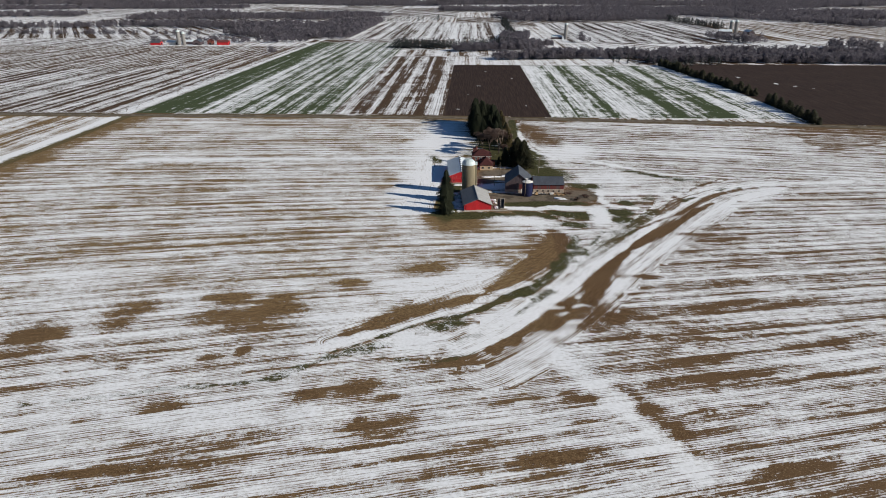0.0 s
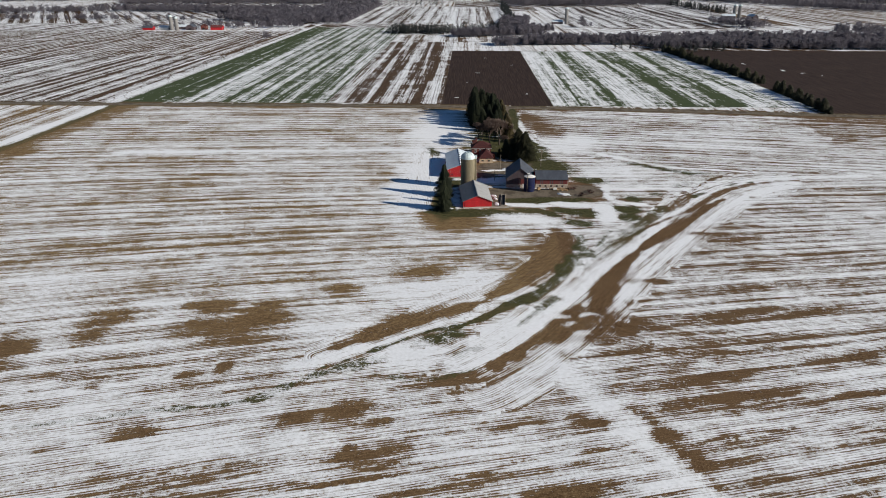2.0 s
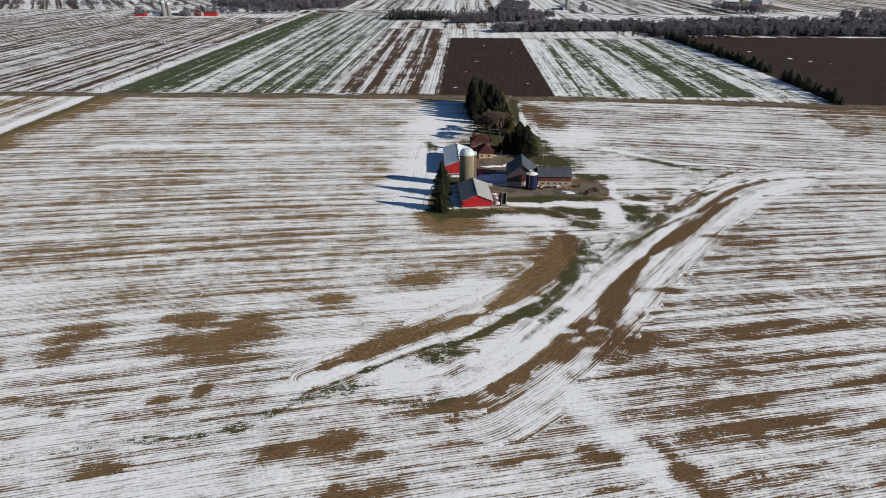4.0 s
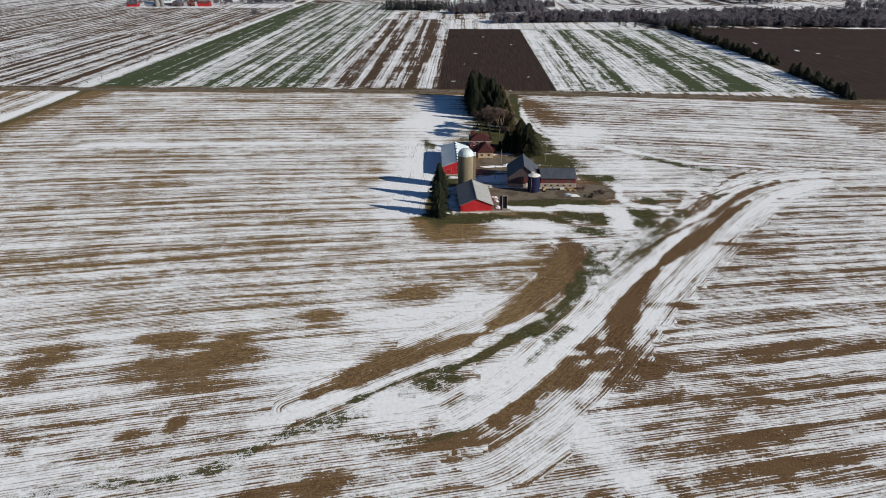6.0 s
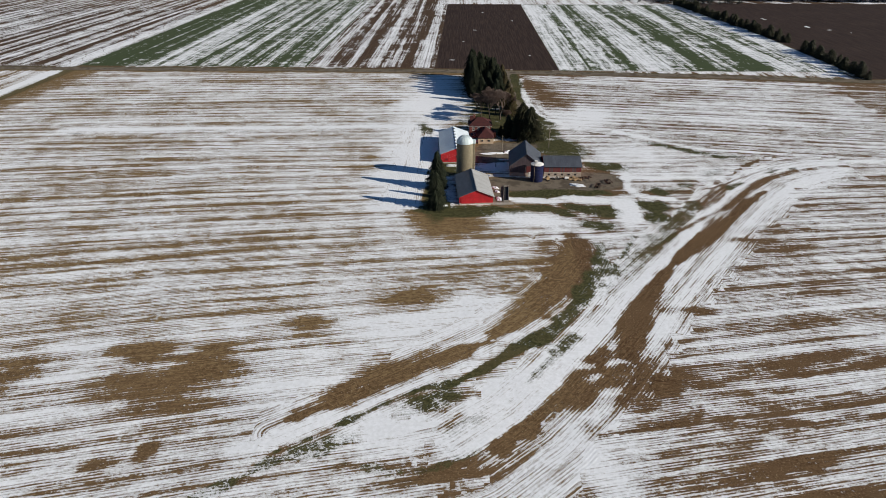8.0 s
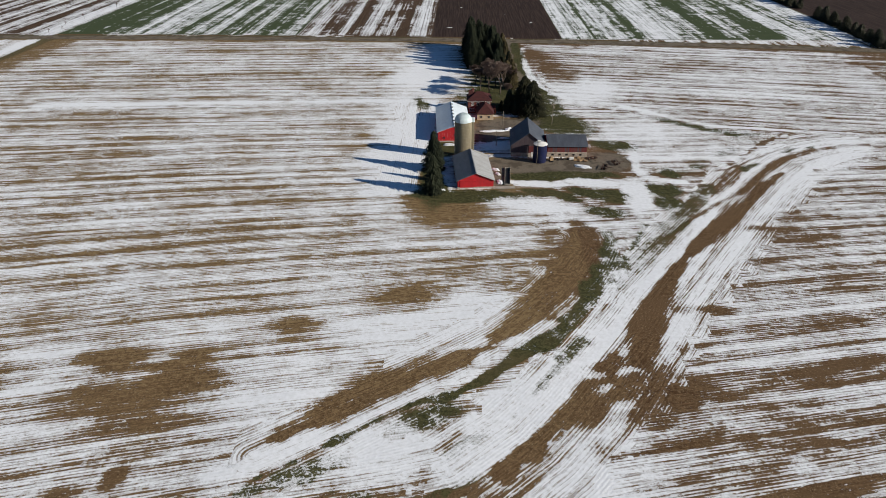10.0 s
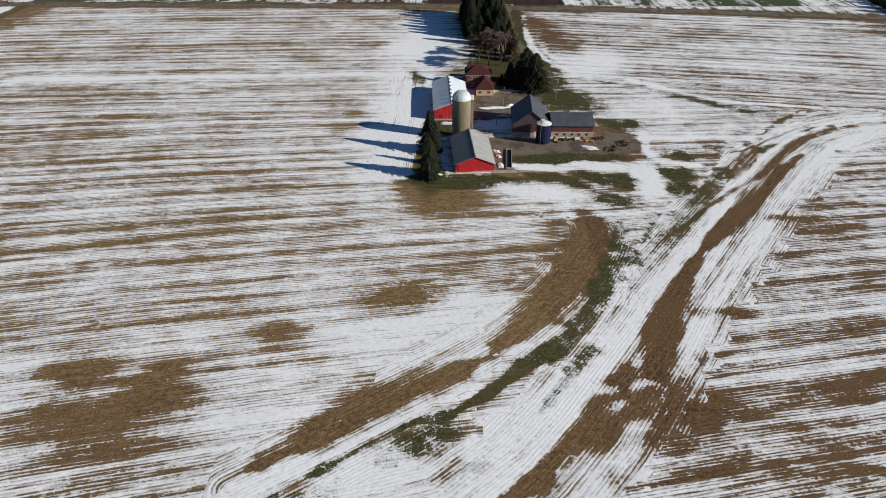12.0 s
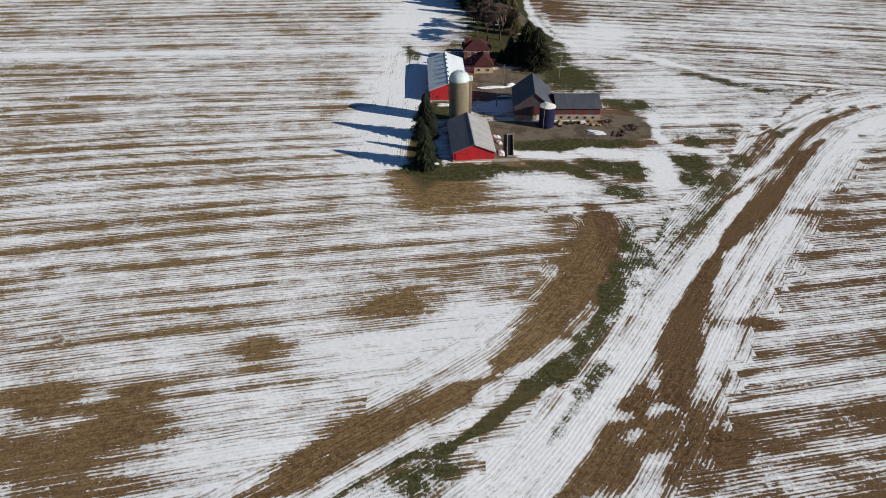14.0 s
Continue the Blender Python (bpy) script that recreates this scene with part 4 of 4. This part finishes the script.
def conifer_mesh(height, radius, seed, levels, per, droop=0.35, open_at=0.06, slim=0.85):
    """Whorls of drooping boughs, each a spray of small needle clumps."""
    rng = np.random.default_rng(seed)
    verts, faces = [], []
    lobe = rng.uniform(0, 6.283, 3)
    for i in range(levels):
        f = open_at + (1 - open_at) * (i / levels) ** 0.95
        z = f * height
        reach = radius * (1 - f) ** slim * rng.uniform(0.72, 1.14) + 0.12
        for j in range(max(4, int(per * (1 - f * 0.6)))):
            a = rng.uniform(0, 2 * math.pi)
            ln = reach * rng.uniform(0.55, 1.12) * (1 + 0.17 * math.sin(2 * a + lobe[0] + f * 5) + 0.15 * math.sin(5 * a + lobe[1] + f * 11) + 0.10 * math.sin(f * 26 + lobe[2]))
            n = max(2, int(ln / 0.42))
            for s in range(n):
                d = ln * (s + rng.uniform(0.2, 1)) / n
                c = np.array([math.cos(a) * d, math.sin(a) * d, z - droop * d + rng.uniform(-0.12, 0.12)])
                size = rng.uniform(0.34, 0.70) * (1.15 - 0.5 * d / (radius + 0.1))
                k = len(verts)
                out = np.array([math.cos(a), math.sin(a), -droop])
                sd = np.array([-math.sin(a), math.cos(a), rng.uniform(-0.5, 0.5)])
                verts += [c - out * size * 0.6, c + sd * size * 0.6, c + out * size * 1.2 - [0, 0, size * 0.3], c - sd * size * 0.6, c + [0, 0, size * 0.55]]
                faces += [(k, k + 1, k + 4), (k + 1, k + 2, k + 4), (k + 2, k + 3, k + 4), (k + 3, k, k + 4), (k, k + 3, k + 2, k + 1)]
    return np.array(verts), faces


def conifer(name, height, radius, seed, label, material, levels=60, per=13, **kw):
    root = thing(name, pose(0, 0, 0), label, "tree")
    part("trunk", tube(((height * 0.017, -0.3), (height * 0.012, height * 0.5), (0.03, height * 0.97)), 8), M_BARK, root)
    v, f = conifer_mesh(height, radius, seed, levels, per, **kw)
    raw("crown", v, f, material, root, "dense dark green needles")
    return root


def place(ob, spots, group):
    """Stands a thing at its first spot and copies of it at the others: x, y, turn, scale."""
    tagged(ob, group=group)
    for i, (x, y, turn, s) in enumerate(spots):
        m = pose(x, y, ground_z(x, y) - 0.05, rz=turn)
        if i:
            c = copy_thing(ob, m)
            c.scale = (s, s, s)
    x, y, turn, s = spots[0]
    ob.matrix_basis = pose(x, y, ground_z(x, y) - 0.05, rz=turn)
    ob.scale = (s, s, s)


S1 = conifer("spruce", 15.0, 4.9, 1, "tall dark green spruce beside the red shed", M_SPRUCE, 84, 22, open_at=0.08, slim=0.75)
place(S1, [(-9.9, 287.5, 0, 0.90), (-10.5, 307.0, 130, 1.0)], "spruces by the shed")
S2 = conifer("spruce", 13.0, 3.0, 2, "narrow dark spruce in the windbreak", M_SPRUCE, 60, 13, open_at=0.05)
place(S2, [(-10.2, 297.0, 40, 0.70)], "spruces by the shed")
S3 = conifer("spruce", 16.0, 7.0, 3, "broad dark spruce on the farmyard lawn", M_LAWNSPRUCE, 76, 25, open_at=0.10, slim=0.48, droop=0.22)
place(S3, [(31.5, 370.0, 0, 1.0), (28.5, 379.0, 200, 0.98)], "spruces on the lawn")
S4 = conifer("cedar", 8.0, 2.4, 4, "dark cedar beside the house", M_SPRUCE, 44, 16, open_at=0.02, slim=0.6)
place(S4, [(21.5, 375.5, 0, 1.35), (24.0, 372.0, 70, 0.75), (18.0, 378.0, 140, 0.6)], "cedars by the house")
S5 = conifer("spruce", 19.0, 6.0, 5, "tall old spruce in the lane windbreak", M_SPRUCE, 84, 22, open_at=0.03, slim=0.65)
rng = random.Random(5)
spots = [(4.5 + rng.uniform(-1, 1) + i * 0.25, 500 - i * 6.0, rng.uniform(0, 360), rng.uniform(0.85, 1.05)) for i in range(9)]
spots += [(13 + i * 1.5 + rng.uniform(-1, 1), 494 - i * 7.0, rng.uniform(0, 360), rng.uniform(0.8, 1.0)) for i in range(5)]
spots += [(9.5, 497, 20, 0.95), (10.5, 486, 90, 1.0), (19, 492, 160, 0.8), (17.5, 474, 240, 0.85), (10, 470, 310, 0.8), (21, 462, 10, 0.75), (6, 452, 50, 0.85), (14, 451, 140, 0.8), (20, 447, 200, 0.8), (10, 440, 20, 0.75), (18, 437, 80, 0.75), (25, 441, 260, 0.65)]
place(S5, spots, "windbreak spruces along the lane")
S6 = conifer("lane_cedar", 13.0, 4.0, 15, "tall bronzed green cedar beside the lane", M_CEDARW, 60, 18, open_at=0.02, slim=0.6)
place(S6, [(24.5 + rng.uniform(-1, 1), 492 - i * 8.0, rng.uniform(0, 360), rng.uniform(0.75, 1.1)) for i in range(11)], "cedars along the lane")
T1 = bare_tree("maple", 15.5, 0.75, 7, "large leafless maple behind the farmhouse", 7)
place(T1, [(13, 397, 0, 1.2), (19, 404, 100, 1.25), (9, 409, 220, 0.95), (17, 416, 40, 1.0), (12, 424, 300, 0.95), (22, 392, 160, 0.7), (24, 412, 30, 0.9), (7, 418, 130, 0.85)], "leafless maples by the house")
T2 = bare_tree("lilac_bush", 4.5, 1.0, 8, "leafless round bush beside the barn", 4)
place(T2, [(-8.5, 373, 0, 1.0), (-6.0, 375.5, 80, 0.9), (-3.0, 374, 10, 0.7)], "bushes by the barn")
HB = conifer("hedge_cedar", 2.6, 1.5, 9, "low dark evergreen hedge clump", M_CEDAR, 14, 12, open_at=0.02, slim=0.4)
place(HB, [(-1.5 + i * 1.7, 372.5 + i * 0.1, i * 50, 0.8) for i in range(3)], "low hedge")

# hedgerow along the eastern field
C1 = conifer("hedgerow_cedar", 9.5, 4.6, 12, "dark evergreen in the field hedgerow", M_CEDAR, 30, 14, open_at=0.02, slim=0.4)
rng = random.Random(9)
spots, y = [], 505.0
while y < 900:
    x = 264 + (y - 505) * 0.04 - max(0, y - 640) * 0.12
    if not 612 < y < 640 or y > 640:
        spots.append((x + rng.uniform(-2.5, 2.5), y, rng.uniform(0, 360), rng.uniform(0.55, 1.15)))
    y += rng.uniform(3.5, 6.5)
place(C1, spots, "field hedgerow")
T3 = bare_tree("boundary_tree", 7, 0.8, 13, "small leafless tree on the field boundary", 4)
rng = random.Random(3)
place(T3, [(-281 - 0.012 * (y - 530) + rng.uniform(-3, 3), y, rng.uniform(0, 360), rng.uniform(0.4, 1.3)) for y in (535, 548, 560, 585, 632, 645, 700, 736, 742, 800, 862, 870, 930, 1000, 1055, 1062)], "field boundary trees")


# ---- far woods and farms ----
def wood_mesh(spots, base_v, base_f, seed):
    """Many trees joined into one mesh: spots of x, y, size."""
    rng = np.random.default_rng(seed)
    n, out_f = len(base_v), []
    vs = []
    for i, (x, y, s) in enumerate(spots):
        a = rng.uniform(0, 2 * math.pi)
        c, q = math.cos(a) * s, math.sin(a) * s
        w = base_v.copy()
        vs.append(np.stack([w[:, 0] * c - w[:, 1] * q + x, w[:, 0] * q + w[:, 1] * c + y, w[:, 2] * s * rng.uniform(0.85, 1.2) + ground_z(x, y) - 0.3], 1))
        out_f += [tuple(k + i * n for k in f) for f in base_f]
    return np.concatenate(vs), out_f


def puff_tree(seed, height=12.0, count=70, spread=4.6):
    """A far leafless tree: a thin trunk and a loose crown of small twig sprays."""
    rng = np.random.default_rng(seed)
    v = [np.array(p, float) for p in ((-0.25, 0, 0), (0.25, 0, 0), (0, 0.3, 0), (0, 0, height * 0.7))]
    f = [(0, 1, 3), (1, 2, 3), (2, 0, 3)]
    for _ in range(count):
        a, r, z = rng.uniform(0, 6.283), spread * math.sqrt(rng.uniform(0, 1)), rng.uniform(0.28, 1.0)
        r *= math.sin(min(1.0, (1.08 - z) * 1.5 + 0.2) * 1.5)
        c = np.array([r * math.cos(a), r * math.sin(a), z * height])
        d = np.array([math.cos(a) * 0.9, math.sin(a) * 0.9, 0.7]) + rng.normal(size=3) * 0.5
        s = rng.uniform(0.7, 1.5)
        w = rng.normal(size=3)
        w = np.cross(d, w) / np.linalg.norm(np.cross(d, w)) * 0.7
        k = len(v)
        v += [c - d * s - w * s, c - d * s * 0.4 + w * s, c + d * s * 0.9]
        f.append((k, k + 1, k + 2))
    return np.array(v), f


PUFF = puff_tree(1)
CONV, CONF = conifer_mesh(11, 2.8, 6, 9, 6, open_at=0.03, slim=0.7)
CONV = CONV * np.array([1.15, 1.15, 1.0])


def wood(name, lines, spacing, size, label, conif=False, seed=0):
    """A wood of kind stuff: each line is x0, y0, x1, y1, depth."""
    rng = random.Random(seed)
    spots = []
    for x0, y0, x1, y1, deep in lines:
        n = int(math.hypot(x1 - x0, y1 - y0) * deep / spacing ** 2)
        for _ in range(n):
            t, o = rng.random(), rng.uniform(-0.5, 0.5) * deep
            ln = math.hypot(x1 - x0, y1 - y0)
            spots.append((x0 + (x1 - x0) * t - (y1 - y0) / ln * o, y0 + (y1 - y0) * t + (x1 - x0) / ln * o, size * rng.uniform(0.6, 1.25)))
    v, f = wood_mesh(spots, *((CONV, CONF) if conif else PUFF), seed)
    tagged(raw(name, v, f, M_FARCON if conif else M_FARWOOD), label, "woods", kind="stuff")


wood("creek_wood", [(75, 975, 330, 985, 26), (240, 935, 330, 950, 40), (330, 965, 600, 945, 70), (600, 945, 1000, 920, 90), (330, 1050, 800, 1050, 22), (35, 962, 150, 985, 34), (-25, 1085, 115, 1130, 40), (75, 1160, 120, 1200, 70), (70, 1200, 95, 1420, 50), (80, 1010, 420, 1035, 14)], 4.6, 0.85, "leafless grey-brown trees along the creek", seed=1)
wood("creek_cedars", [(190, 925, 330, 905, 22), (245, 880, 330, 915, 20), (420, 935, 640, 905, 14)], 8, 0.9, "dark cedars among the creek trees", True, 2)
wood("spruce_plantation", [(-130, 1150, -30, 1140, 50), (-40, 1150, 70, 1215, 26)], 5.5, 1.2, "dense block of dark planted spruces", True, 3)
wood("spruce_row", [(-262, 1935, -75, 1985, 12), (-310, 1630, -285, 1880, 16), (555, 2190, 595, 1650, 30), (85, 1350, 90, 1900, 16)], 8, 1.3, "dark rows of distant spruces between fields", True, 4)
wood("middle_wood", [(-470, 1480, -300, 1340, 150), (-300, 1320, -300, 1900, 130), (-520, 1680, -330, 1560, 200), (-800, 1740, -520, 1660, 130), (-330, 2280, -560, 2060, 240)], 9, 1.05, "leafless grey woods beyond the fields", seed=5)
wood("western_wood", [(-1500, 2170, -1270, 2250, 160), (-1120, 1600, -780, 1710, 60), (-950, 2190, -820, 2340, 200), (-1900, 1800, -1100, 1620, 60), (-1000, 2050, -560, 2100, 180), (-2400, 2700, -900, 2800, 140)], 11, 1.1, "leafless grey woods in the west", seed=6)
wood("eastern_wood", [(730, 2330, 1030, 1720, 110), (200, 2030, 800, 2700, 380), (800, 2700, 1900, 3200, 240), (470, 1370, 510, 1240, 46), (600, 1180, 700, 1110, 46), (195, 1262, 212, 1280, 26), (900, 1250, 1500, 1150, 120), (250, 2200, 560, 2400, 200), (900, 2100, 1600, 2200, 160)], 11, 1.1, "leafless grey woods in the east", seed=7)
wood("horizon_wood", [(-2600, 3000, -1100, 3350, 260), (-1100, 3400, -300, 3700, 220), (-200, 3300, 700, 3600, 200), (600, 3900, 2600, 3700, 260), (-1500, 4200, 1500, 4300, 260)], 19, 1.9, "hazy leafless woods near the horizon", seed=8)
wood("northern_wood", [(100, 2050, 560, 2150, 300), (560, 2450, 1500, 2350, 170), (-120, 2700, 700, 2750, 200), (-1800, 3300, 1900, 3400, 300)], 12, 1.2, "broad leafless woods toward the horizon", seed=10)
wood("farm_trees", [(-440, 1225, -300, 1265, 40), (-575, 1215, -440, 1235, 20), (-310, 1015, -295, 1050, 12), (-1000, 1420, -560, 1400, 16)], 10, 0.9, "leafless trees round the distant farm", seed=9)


def far_barn(name, x, y, w, l, eave, ridge, turn, wall, roof, label):
    z = ground_z(x, y)
    b = thing(name, pose(x, y, z, rz=turn), label, "barn", "distant farm buildings")
    part("wall", solid(((-w / 2, -l / 2, 0), (w / 2, -l / 2, 0), (w / 2, -l / 2, eave), (0, -l / 2, ridge), (-w / 2, -l / 2, eave)), (0, l, 0)), wall, b)
    part("roof_panel", slab((-w / 2 - 0.5, l / 2 + 0.5, eave - 0.2), (-w / 2 - 0.5, -l / 2 - 0.5, eave - 0.2), (0, -l / 2 - 0.5, ridge + 0.1), (0, l / 2 + 0.5, ridge + 0.1)), roof, b)
    part("roof_panel", slab((w / 2 + 0.5, -l / 2 - 0.5, eave - 0.2), (w / 2 + 0.5, l / 2 + 0.5, eave - 0.2), (0, l / 2 + 0.5, ridge + 0.1), (0, -l / 2 - 0.5, ridge + 0.1)), roof, b)
    part("door", box(-2, 2, -l / 2 - 0.1, -l / 2 - 0.02, 0, 3.2), M_DARK, b)


def far_silo(x, y, r, h, label):
    s = thing("distant_silo", pose(x, y, ground_z(x, y) - 0.2), label, "silo", "distant silos")
    part("stave_wall", tube(((r, 0), (r, h)), 20), M_FARSILO, s)
    part("dome", tube([(r * 1.02 * math.cos(a), h + r * 0.9 * math.sin(a)) for a in np.linspace(0, 1.5, 6)], 20), M_DOME, s)


for x, y, w, l, e, r, turn, wall, roof in ((-548, 1180, 9, 18, 4, 7, 88, M_RED, M_SLATE), (-523, 1186, 9, 16, 4, 7, 85, M_WHITE, M_TIN), (-478, 1190, 14, 20, 5, 9, 5, M_GREYWOOD, M_SLATE),
                                           (-456, 1192, 9, 9, 6, 9, 0, M_BRICK, M_SHINGLE), (-432, 1188, 10, 20, 4.5, 7.5, 92, M_RED, M_REDWOOD), (-500, 1205, 12, 18, 4, 7, 90, M_GREYWOOD, M_TIN)):
    far_barn("distant_barn", x, y, w, l, e, r, turn, wall, roof, "small distant farm building beside tower silos")
for x, y, r, h in ((-507, 1178, 3.4, 22), (-499, 1180, 3.2, 19), (184, 1335, 3.2, 27), (560, 1508, 3.8, 24), (572, 1512, 3.8, 24)):
    far_silo(x, y, r, h, "tall pale concrete silo on a distant farm")
for x, y, turn in ((545, 1500, 80), (592, 1490, 5)):
    far_barn("distant_barn", x, y, 12, 26, 5, 9, turn, M_GREYWOOD, M_TIN, "grey distant barn beside two silos")
far_barn("distant_barn", 168, 1342, 11, 20, 4, 7, 90, M_GREYWOOD, M_TIN, "grey distant barn beside one silo")


# ---- yard things ----
def bunker():
    b = thing("manure_pit", pose(16.6, 301.4, 0, rz=-3.5), "open concrete walled pit with a dark floor", "pit")
    b.scale = (0.75, 0.95, 1)
    # the floor is a flat near-black plate just above the ground
    part("floor", box(-1.15, 1.15, -7.8, 7.8, -0.05, 0.12), M_DARK, b, "near-black floor plate")
    for x in (-1.35, 1.15):
        part("wall", box(x, x + 0.2, -8, 8, -0.05, 0.55, 0.02), M_PLINTH, b)
    part("wall", box(-1.15, 1.15, -8, -7.8, -0.05, 0.55, 0.02), M_PLINTH, b)
    part("wall", box(-1.15, 1.15, 7.8, 8, -0.05, 0.55, 0.02), M_PLINTH, b)


bunker()
tagged(part("concrete_apron", box(-4, 4, -0.9, 0.9, 0, 0.2, 0.05), M_PLINTH, None, m=pose(14.8, 291.8, 0, rz=3)), "pale concrete apron before the pit", "slab")


def utility_pole(x, y, h, arm, turn, label):
    p = thing("utility_pole", pose(x, y, 0, rz=turn), label, "pole", "utility poles")
    part("post", tube(((0.17, -0.3), (0.11, h)), 10), M_POLE, p)
    if arm:
        part("crossarm", box(-1.2, 1.2, -0.08, 0.08, h - 0.9, h - 0.72, 0.02), M_POLE, p)
        for s in (-1.05, -0.4, 0.4, 1.05):
            part("insulator", tube(((0.06, h - 0.72), (0.08, h - 0.6), (0.03, h - 0.5)), 8, x=s), M_WHITE, p)
        part("transformer", tube(((0.22, h - 2.4), (0.24, h - 2.3), (0.24, h - 1.5), (0.15, h - 1.4)), 12, x=0.4), M_POLE, p)


utility_pole(39.4, 358.8, 9.5, True, 20, "grey wooden utility pole with a crossarm on the lawn")
utility_pole(17.5, 353.0, 7.5, False, 0, "plain grey yard pole beside the gravel")
utility_pole(13.8, 332.5, 6.0, False, 0, "plain grey yard pole in snow")


def snow_pile(x, y, a, b, h, turn, seed):
    rng = random.Random(seed)
    bm = bmesh.new()
    bmesh.ops.create_icosphere(bm, subdivisions=3, radius=1)
    off = Vector((rng.uniform(0, 50), rng.uniform(0, 50), 0))
    for q in bm.verts:
        n = 1 + 0.45 * noise.noise(q.co * 1.7 + off) + 0.2 * noise.noise(q.co * 5 + off)
        q.co = Vector((q.co.x * a * n, q.co.y * b * n, max(q.co.z, -0.1) * h * n))
    tagged(part("snow_pile", bm, M_SNOW, None, m=pose(x, y, 0, rz=turn)), "low pile of old ploughed snow on the yard", "snow pile", "snow piles")


for i, a in enumerate(((-5.0, 332.5, 3.0, 0.9, 0.7, 0), (12.5, 307.5, 1.5, 0.9, 0.6, -30), (13.2, 303.5, 1.3, 0.8, 0.6, -60), (13.6, 296.5, 1.0, 2.2, 0.5, 10),
                       (45.5, 311.5, 3.2, 1.4, 0.5, -20), (13.5, 349.0, 6.0, 1.0, 0.6, 6), (20.0, 351.0, 2.0, 1.1, 1.0, 20), (17.5, 341.0, 2.5, 0.7, 0.3, 0), (-7.5, 289.0, 1.6, 0.9, 0.5, 0))):
    snow_pile(*a, i)


def tyre(x, y, z, flat, r=0.55):
    t = bmesh.new()
    n, k = 16, 6
    ring = [[t.verts.new(((r - 0.16 + 0.16 * math.cos(j * 2 * math.pi / k)) * math.cos(i * 2 * math.pi / n), (r - 0.16 + 0.16 * math.cos(j * 2 * math.pi / k)) * math.sin(i * 2 * math.pi / n), 0.16 * math.sin(j * 2 * math.pi / k))) for j in range(k)] for i in range(n)]
    for i in range(n):
        for j in range(k):
            t.faces.new((ring[i][j], ring[(i + 1) % n][j], ring[(i + 1) % n][(j + 1) % k], ring[i][(j + 1) % k]))
    tagged(part("old_tyre", t, M_DARK, None, m=pose(x, y, z + (0.16 if flat else r), 0 if flat else 80, 0, 30)), "worn black tyre lying by the stone wall", "tyre", "old tyres")


def implement(x, y, turn, label):
    """An old drawn harrow: frame, drawbar, wheels and tines."""
    p = thing("farm_implement", pose(x, y, 0, rz=turn), label, "implement", "parked implements")
    for yy in (-0.9, 0.9):
        part("beam", box(-2.2, 2.2, yy - 0.1, yy + 0.1, 0.7, 0.9, 0.02), M_RUST, p)
    for xx in (-2.0, 0, 2.0):
        part("cross_beam", box(xx - 0.08, xx + 0.08, -0.8, 0.8, 0.72, 0.88), M_RUST, p)
    part("drawbar", box(-0.09, 0.09, -3.2, -1.0, 0.6, 0.75, 0.02), M_RUST, p)
    for s in (-1.4, 1.4):
        w = part("wheel", tube(((0.35, -0.12), (0.5, -0.1), (0.5, 0.1), (0.35, 0.12)), 16), M_DARK, p, m=pose(s, 0, 0.5, 0, 90, 0))
        part("hub", tube(((0.15, -0.14), (0.15, 0.14)), 10), M_RUST, w)
    for i in range(9):
        part("tine", box(-2.1 + i * 0.52, -2.03 + i * 0.52, 0.85 + 0.1 * (i % 2), 0.95 + 0.1 * (i % 2), 0.02, 0.75), M_RUST, p)


implement(53.5, 310.0, 70, "rusty old harrow parked on the yard")
implement(58.5, 314.5, 100, "rusty cultivator parked at the edge of the yard")
implement(50.0, 318.5, 20, "dark rusty implement beside the barn wing")
for x, y, z, fl in ((36.0, 318.2, 0, True), (36.9, 318.6, 0, True), (38.2, 318.4, 0, False), (39.0, 318.0, 0, True), (37.3, 317.7, 0, True), (41.0, 318.6, 0, True), (34.6, 315.9, 0, True)):
    tyre(x, y, z, fl)
tagged(part("water_trough", box(-0.9, 0.9, -0.5, 0.5, 0, 0.95, 0.12), M_WHITE, None, m=pose(42.2, 318.3, 0)), "white plastic tank standing by the foundation", "tank")
tagged(part("round_bale", tube(((0.75, -0.6), (0.8, -0.5), (0.8, 0.5), (0.75, 0.6)), 20), M_LUMBER, None, m=pose(34.3, 317.2, 0.8, 90, 0, 15)), "straw-coloured round bale by the blue silo", "bale")
for i in range(7):
    tagged(part("lumber_pile", box(-1.6, 1.6, -0.6, 0.6, 0, 0.35 + 0.08 * (i % 3), 0.05), M_LUMBER, None, m=pose(44.5 + (i % 3) * 1.6, 317.6 + (i // 3) * 0.9, 0, 0, 0, i * 37)), "loose pile of sawn timber by the barn wing", "lumber", "lumber piles")
